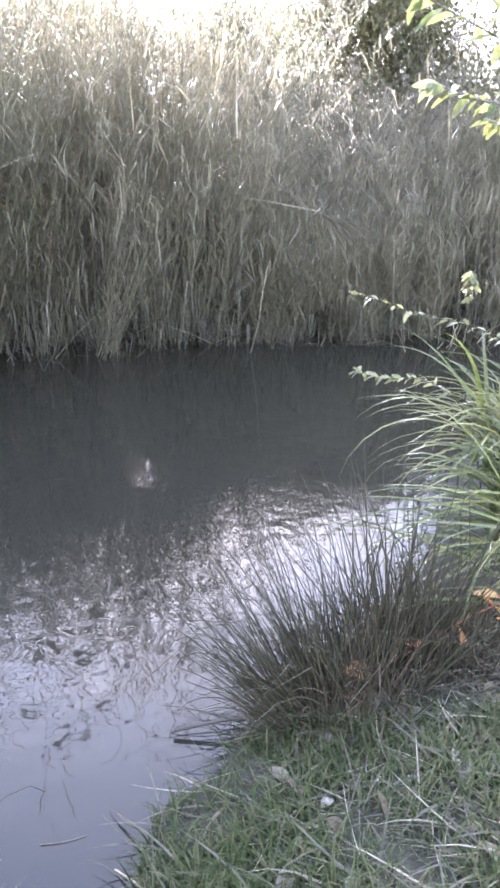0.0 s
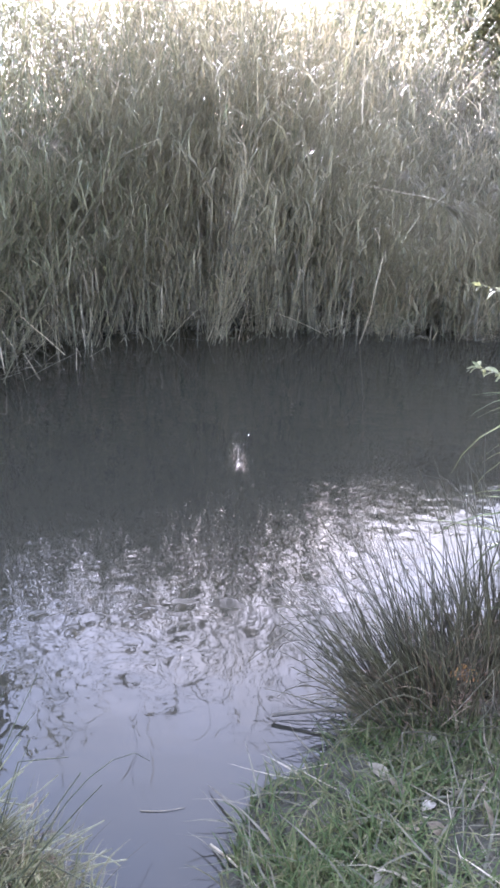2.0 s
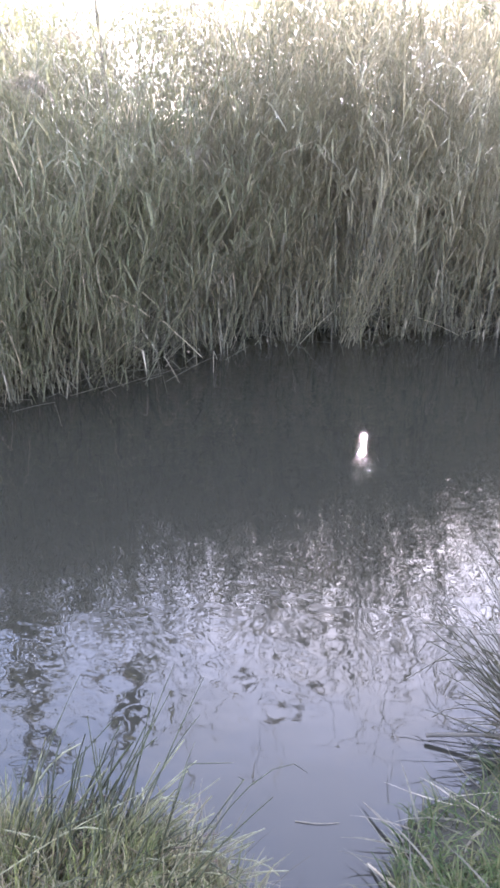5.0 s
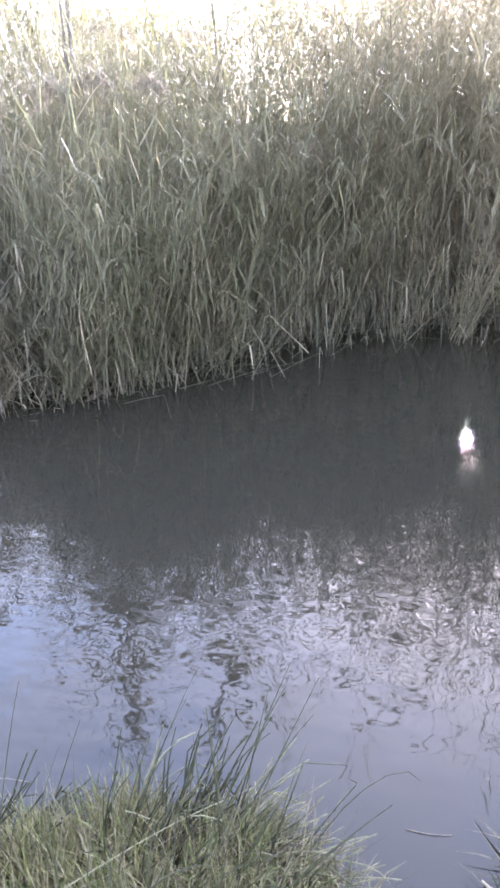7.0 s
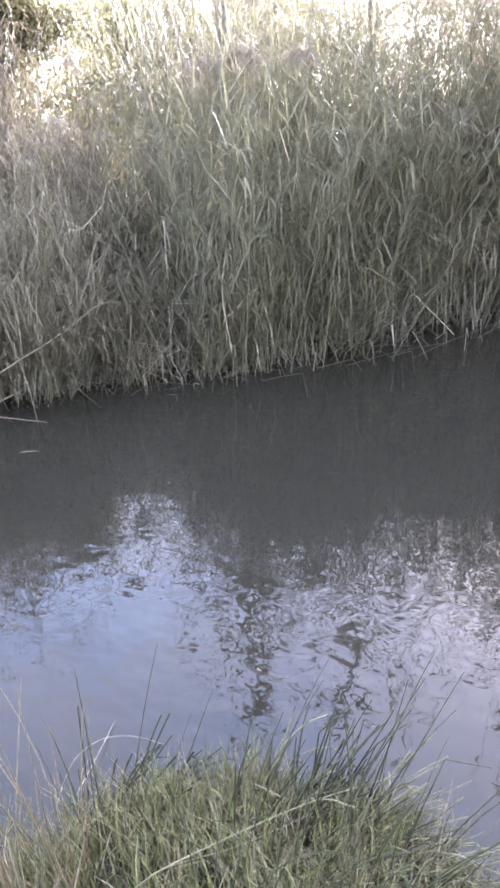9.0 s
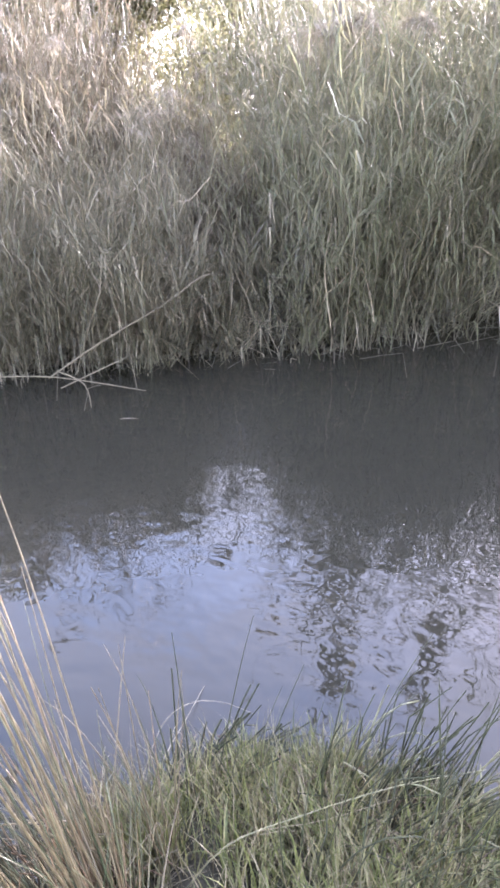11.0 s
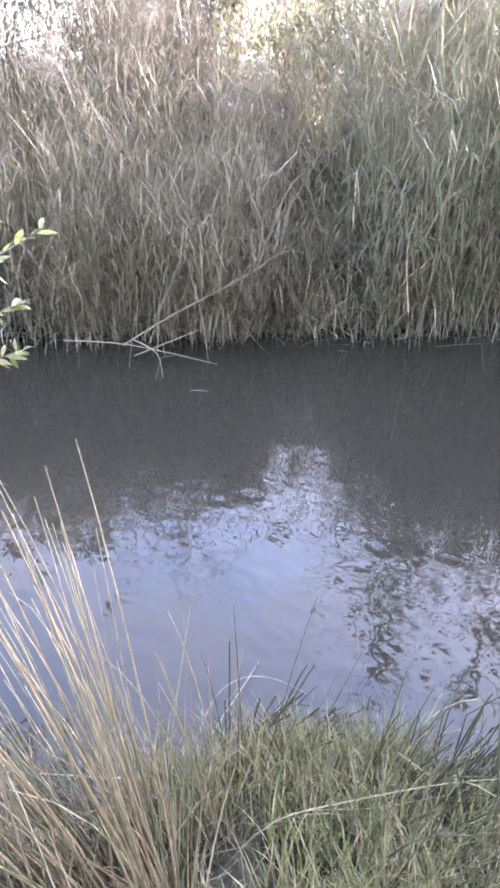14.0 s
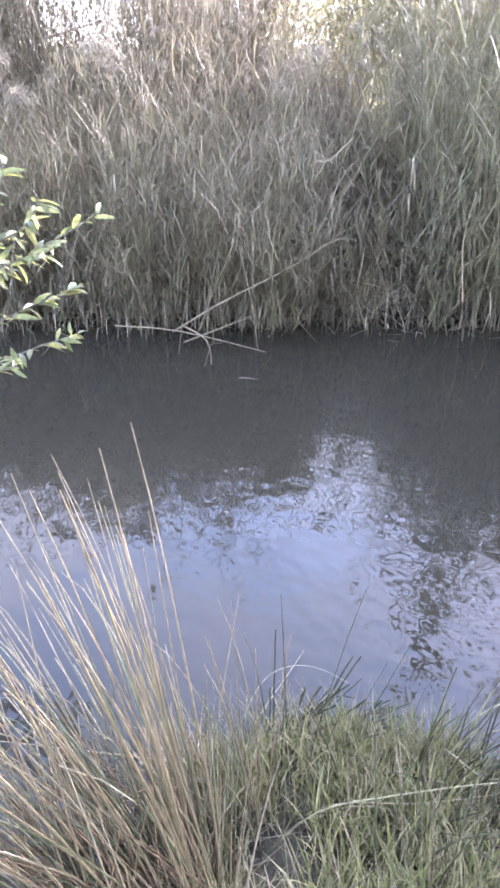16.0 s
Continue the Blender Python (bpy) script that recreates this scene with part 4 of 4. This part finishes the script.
tagged(part("foliage", [ribbons(q, sd, rng.uniform(0.007, 0.014, k))], M_REED_BROWN, tuft), kind="stuff")
def floating_leaves(x, y, az, n, spread, label, size=1.0):
    """A few dead reed leaves lying together on the water."""
    thing = empty("floating_leaves", (x, y, 0.0), label, "dead leaves", "floating dead leaves")
    for _ in range(n):
        a = az + float(rng.normal(0, 0.5))
        p = np.array([[math.cos(az) * rng.uniform(-spread, spread) + rng.normal(0, 0.04), math.sin(az) * rng.uniform(-spread, spread) + rng.normal(0, 0.04), 0.006]])
        q, sd = curves(p, np.array([a]), rng.uniform(0.0, 0.5, 1), rng.uniform(0.12, 0.3, 1) * size, rng.uniform(0.1, 0.9, 1), 5, 1.3, rng.normal(0, 0.5, 1))
        q[..., 2] = np.maximum(q[..., 2], 0.004)
        part("leaf", [ribbons(q, sd, rng.uniform(0.012, 0.022, 1), fold=0.2)], M_DEAD_LEAF, thing)


floating_leaves(-4.02, 3.86, 1.2, 9, 0.16, "pale curled dead reed leaves floating before the reeds")
floating_leaves(-3.98, 1.95, 0.6, 1, 0.03, "single pale dead leaf drifting on dark water", 0.45)
floating_leaves(-0.3, 7.95, 0.1, 8, 0.3, "row of pale dead leaves at the reeds' foot")
floating_leaves(0.55, 8.05, 0.1, 8, 0.25, "row of pale dead leaves at the reeds' foot")
fallen("stick", [(-0.36, 1.75, 0.02), (-0.2, 1.78, 0.05), (0.0, 1.8, 0.08)], 0.007, M_TWIG, "dark wet stick lying at the water's edge", "stick", "sticks")
fallen("floating_stem", [(-0.63, 1.32, 0.002), (-0.57, 1.335, 0.003), (-0.52, 1.36, 0.002)], 0.0013, M_FALLEN, "thin dead stem floating on still water", "stem")
fallen("stick", [(-0.42, 1.27, 0.0), (-0.34, 1.2, 0.04), (-0.26, 1.12, 0.08)], 0.004, M_STRAW, "pale dry stick at the water's edge", "stick", "sticks")

fallen("bent_rush", [(-1.24, 0.42, 0.1), (-1.18, 0.51, 0.24), (-1.11, 0.66, 0.265), (-1.02, 0.87, 0.26), (-0.93, 1.08, 0.22)], 0.0018, M_RUSH_STRAW, "green rush bent flat over the bank grass", "rush")
fallen("bent_rush", [(-1.5, 0.52, 0.06), (-1.6, 0.62, 0.05), (-1.72, 0.8, 0.02), (-1.8, 0.92, 0.0)], 0.0016, M_STRAW, "pale rush lying out over the water", "rush")
DEAD_LEAF = leaf_mesh("dead_leaf", 0.06, 0.036, 0.25)
for x, y in [(0.35, 1.82), (0.37, 1.75), (0.5, 1.3), (0.44, 1.5), (0.56, 1.62)] + list(scatter_land(120, 0.0, 1.1, 0.8, 2.1, low=0.08, seed=21)):
    ob = part("dead_leaf", DEAD_LEAF, M_DEAD_LEAF)
    g = float(ground_height(x, y))
    ob.matrix_basis = Matrix.LocRotScale(Vector((x, y, g + 0.02)), Euler((float(rng.normal(0, 0.4)), float(rng.normal(0, 0.3)), float(rng.uniform(0, 6.28)))), Vector([float(rng.uniform(0.6, 1.3))] * 3))
    tagged(ob, "curled pale brown dead leaf on the bank", "leaf", "fallen leaves")


# ---------------------------------------------------------------- trees and shrubs beyond
def tree(az, dist, high, wide, mat, leaves, leaf, label, crown_low=0.15, stems=3, name="tree", seed=0):
    r = np.random.default_rng(seed + 100)
    x, y = spot(az, dist)
    z = float(ground_height(x, y))
    thing = empty(name, (x, y, z), label, "tree" if name == "tree" else "shrub", "trees and shrubs beyond the reeds")
    limbs, ends = [], []
    for k in range(stems):
        a = r.uniform(0, 6.28)
        t = np.array([math.cos(a), math.sin(a)]) * wide * r.uniform(0.05, 0.35)
        c, q = line_tube([(0, 0, -0.1), (t[0] * 0.3, t[1] * 0.3, high * 0.35), (t[0] * 0.8, t[1] * 0.8, high * 0.7), (t[0], t[1], high * 0.96)], (0.012 if stems > 2 else 0.003) * high + 0.006, 5, 0.15)
        limbs.append(c)
        for j in range(9):
            s = q[int((crown_low + (1 - crown_low) * (j + r.uniform(0, 1)) / 9) * (len(q) - 1))]
            b = r.uniform(0, 6.28)
            reach = wide * r.uniform(0.2, 0.5)
            e2 = s + np.array([math.cos(b) * reach, math.sin(b) * reach, r.uniform(0.0, 0.22) * high])
            e2[2] = min(e2[2], high * 1.12)
            c2, q2 = line_tube([s, (s + e2) / 2 + [0, 0, 0.05], e2], 0.006 * high, 4, 0.2)
            limbs.append(c2)
            ends.extend(q2[3:])
    part("trunk", limbs, M_BARK, thing)
    ends = np.array(ends)
    leaves = int(leaves * 0.3)
    c = ends[r.integers(0, len(ends), leaves)] + r.normal(0, 0.1 * wide, (leaves, 3)) * [1, 1, 0.8]
    c[:, 2] = np.maximum(c[:, 2], 0.05)
    q, sd = curves(c, r.uniform(0, 6.28, leaves), r.uniform(-1.2, 0.8, leaves), r.uniform(0.9, 1.9, leaves) * leaf, r.uniform(0, 0.6, leaves), 2)
    half = sd * (r.uniform(0.12, 0.26, leaves) * leaf)[:, None]
    v = np.stack([q[:, 0], q[:, 1] + half, q[:, 2], q[:, 1] - half], 1)
    tagged(part("crown", [(v.reshape(-1, 3), np.arange(4 * leaves).reshape(-1, 4))], mat, thing), kind="stuff")
    return thing


tree(-20, 13.0, 4.6, 3.4, M_FAR_LEAF, 57800, 0.11, "grey-green willow bush behind the reeds", 0.05, name="shrub", seed=1)
tree(-15, 14.0, 4.9, 3.6, M_LIT_LEAF, 64600, 0.11, "tall grey-green willow behind the reeds", 0.05, seed=2)
tree(-8, 19.5, 4.2, 5.6, M_LIT_LEAF, 110000, 0.12, "pale sunlit willow behind the reeds", 0.05, seed=3)
tree(5.5, 16.0, 3.3, 3.6, M_FAR_LEAF, 51000, 0.11, "grey-green willow behind the reeds", 0.05, seed=4)
tree(9, 16.0, 3.2, 4.2, M_FAR_LEAF, 64600, 0.12, "grey-green willow behind the reeds", 0.05, seed=5)
tree(14.5, 19.0, 2.9, 5.0, M_FAR_LEAF, 60000, 0.12, "low bush behind the reeds", 0.05, name="shrub", seed=19)
tree(20, 16.0, 3.4, 4.2, M_FAR_LEAF, 57800, 0.11, "low bush behind the reeds", 0.05, name="shrub", seed=6)
tree(27, 15.0, 3.0, 3.8, M_FAR_LEAF, 44200, 0.10, "low bush behind the reeds", 0.05, name="shrub", seed=16)
tree(34, 14.0, 3.1, 3.5, M_LIT_LEAF, 37400, 0.10, "low yellowing bush behind the reeds", 0.05, name="shrub", seed=7)
tree(41, 13.0, 3.1, 3.0, M_LIT_LEAF, 34000, 0.09, "low yellowing bush behind the reeds", 0.05, name="shrub", seed=8)
tree(48, 12.0, 3.2, 2.6, M_LIT_LEAF, 34000, 0.09, "sunlit yellowing bush behind the reeds", 0.05, name="shrub", seed=9)
tree(53, 15.0, 2.1, 3.4, M_LIT_LEAF, 30000, 0.1, "low sunlit bush at the field's edge", 0.05, name="shrub", seed=20)
tree(60, 11.5, 3.4, 2.6, M_LIT_LEAF, 80000, 0.09, "sunlit yellowing bush behind the reeds", 0.05, name="shrub", seed=10)
tree(40, 38.0, 5.4, 8.5, M_FAR_LEAF, 50000, 0.3, "distant grey-green tree on the rise", 0.05, seed=21)
tree(48, 36.0, 4.8, 8.0, M_FAR_LEAF, 50000, 0.3, "distant grey-green tree on the rise", 0.05, seed=22)
tree(56.5, 21.0, 4.4, 4.5, M_LIT_LEAF, 34000, 0.12, "pale sunlit tree across the sunlit field", 0.05, seed=11)
tree(66, 11.5, 3.2, 3.0, M_FAR_LEAF, 80000, 0.09, "sunlit yellowing bush behind the reeds", 0.05, name="shrub", seed=12)
tree(75, 11.5, 3.2, 3.2, M_FAR_LEAF, 80000, 0.09, "sunlit yellowing bush behind the reeds", 0.05, name="shrub", seed=13)
tree(85, 12.0, 3.2, 3.4, M_FAR_LEAF, 80000, 0.09, "sunlit yellowing bush behind the reeds", 0.05, name="shrub", seed=17)
tree(-1.5, 19.5, 4.1, 5.6, M_LIT_LEAF, 110000, 0.12, "pale sunlit bush behind the reeds", 0.05, name="shrub", seed=18)
tree(44.5, 7.6, 5.2, 1.1, M_FAR_LEAF, 500, 0.08, "slender young tree rising above the reeds", 0.6, 2, seed=14)
tree(33.5, 8.4, 5.4, 1.3, M_FAR_LEAF, 900, 0.08, "slender young tree rising above the reeds", 0.75, 1, seed=15)

r = np.random.default_rng(77)
n = 16000
ang, dd = np.radians(r.uniform(-30, 110, n)), r.uniform(8.0, 26, n)
px, py = -np.sin(ang) * dd, np.cos(ang) * dd
q, sd = curves(on_ground(px, py), r.uniform(0, 6.28, n), r.uniform(0.9, 1.5, n), r.uniform(0.3, 0.8, n), r.uniform(0.2, 1.6, n), 3)
tagged(part("meadow_grass", [ribbons(q, sd, r.uniform(0.012, 0.03, n))], M_GRASS_DRY), "tall pale sunlit meadow grass beyond the reeds", "grass", kind="stuff")
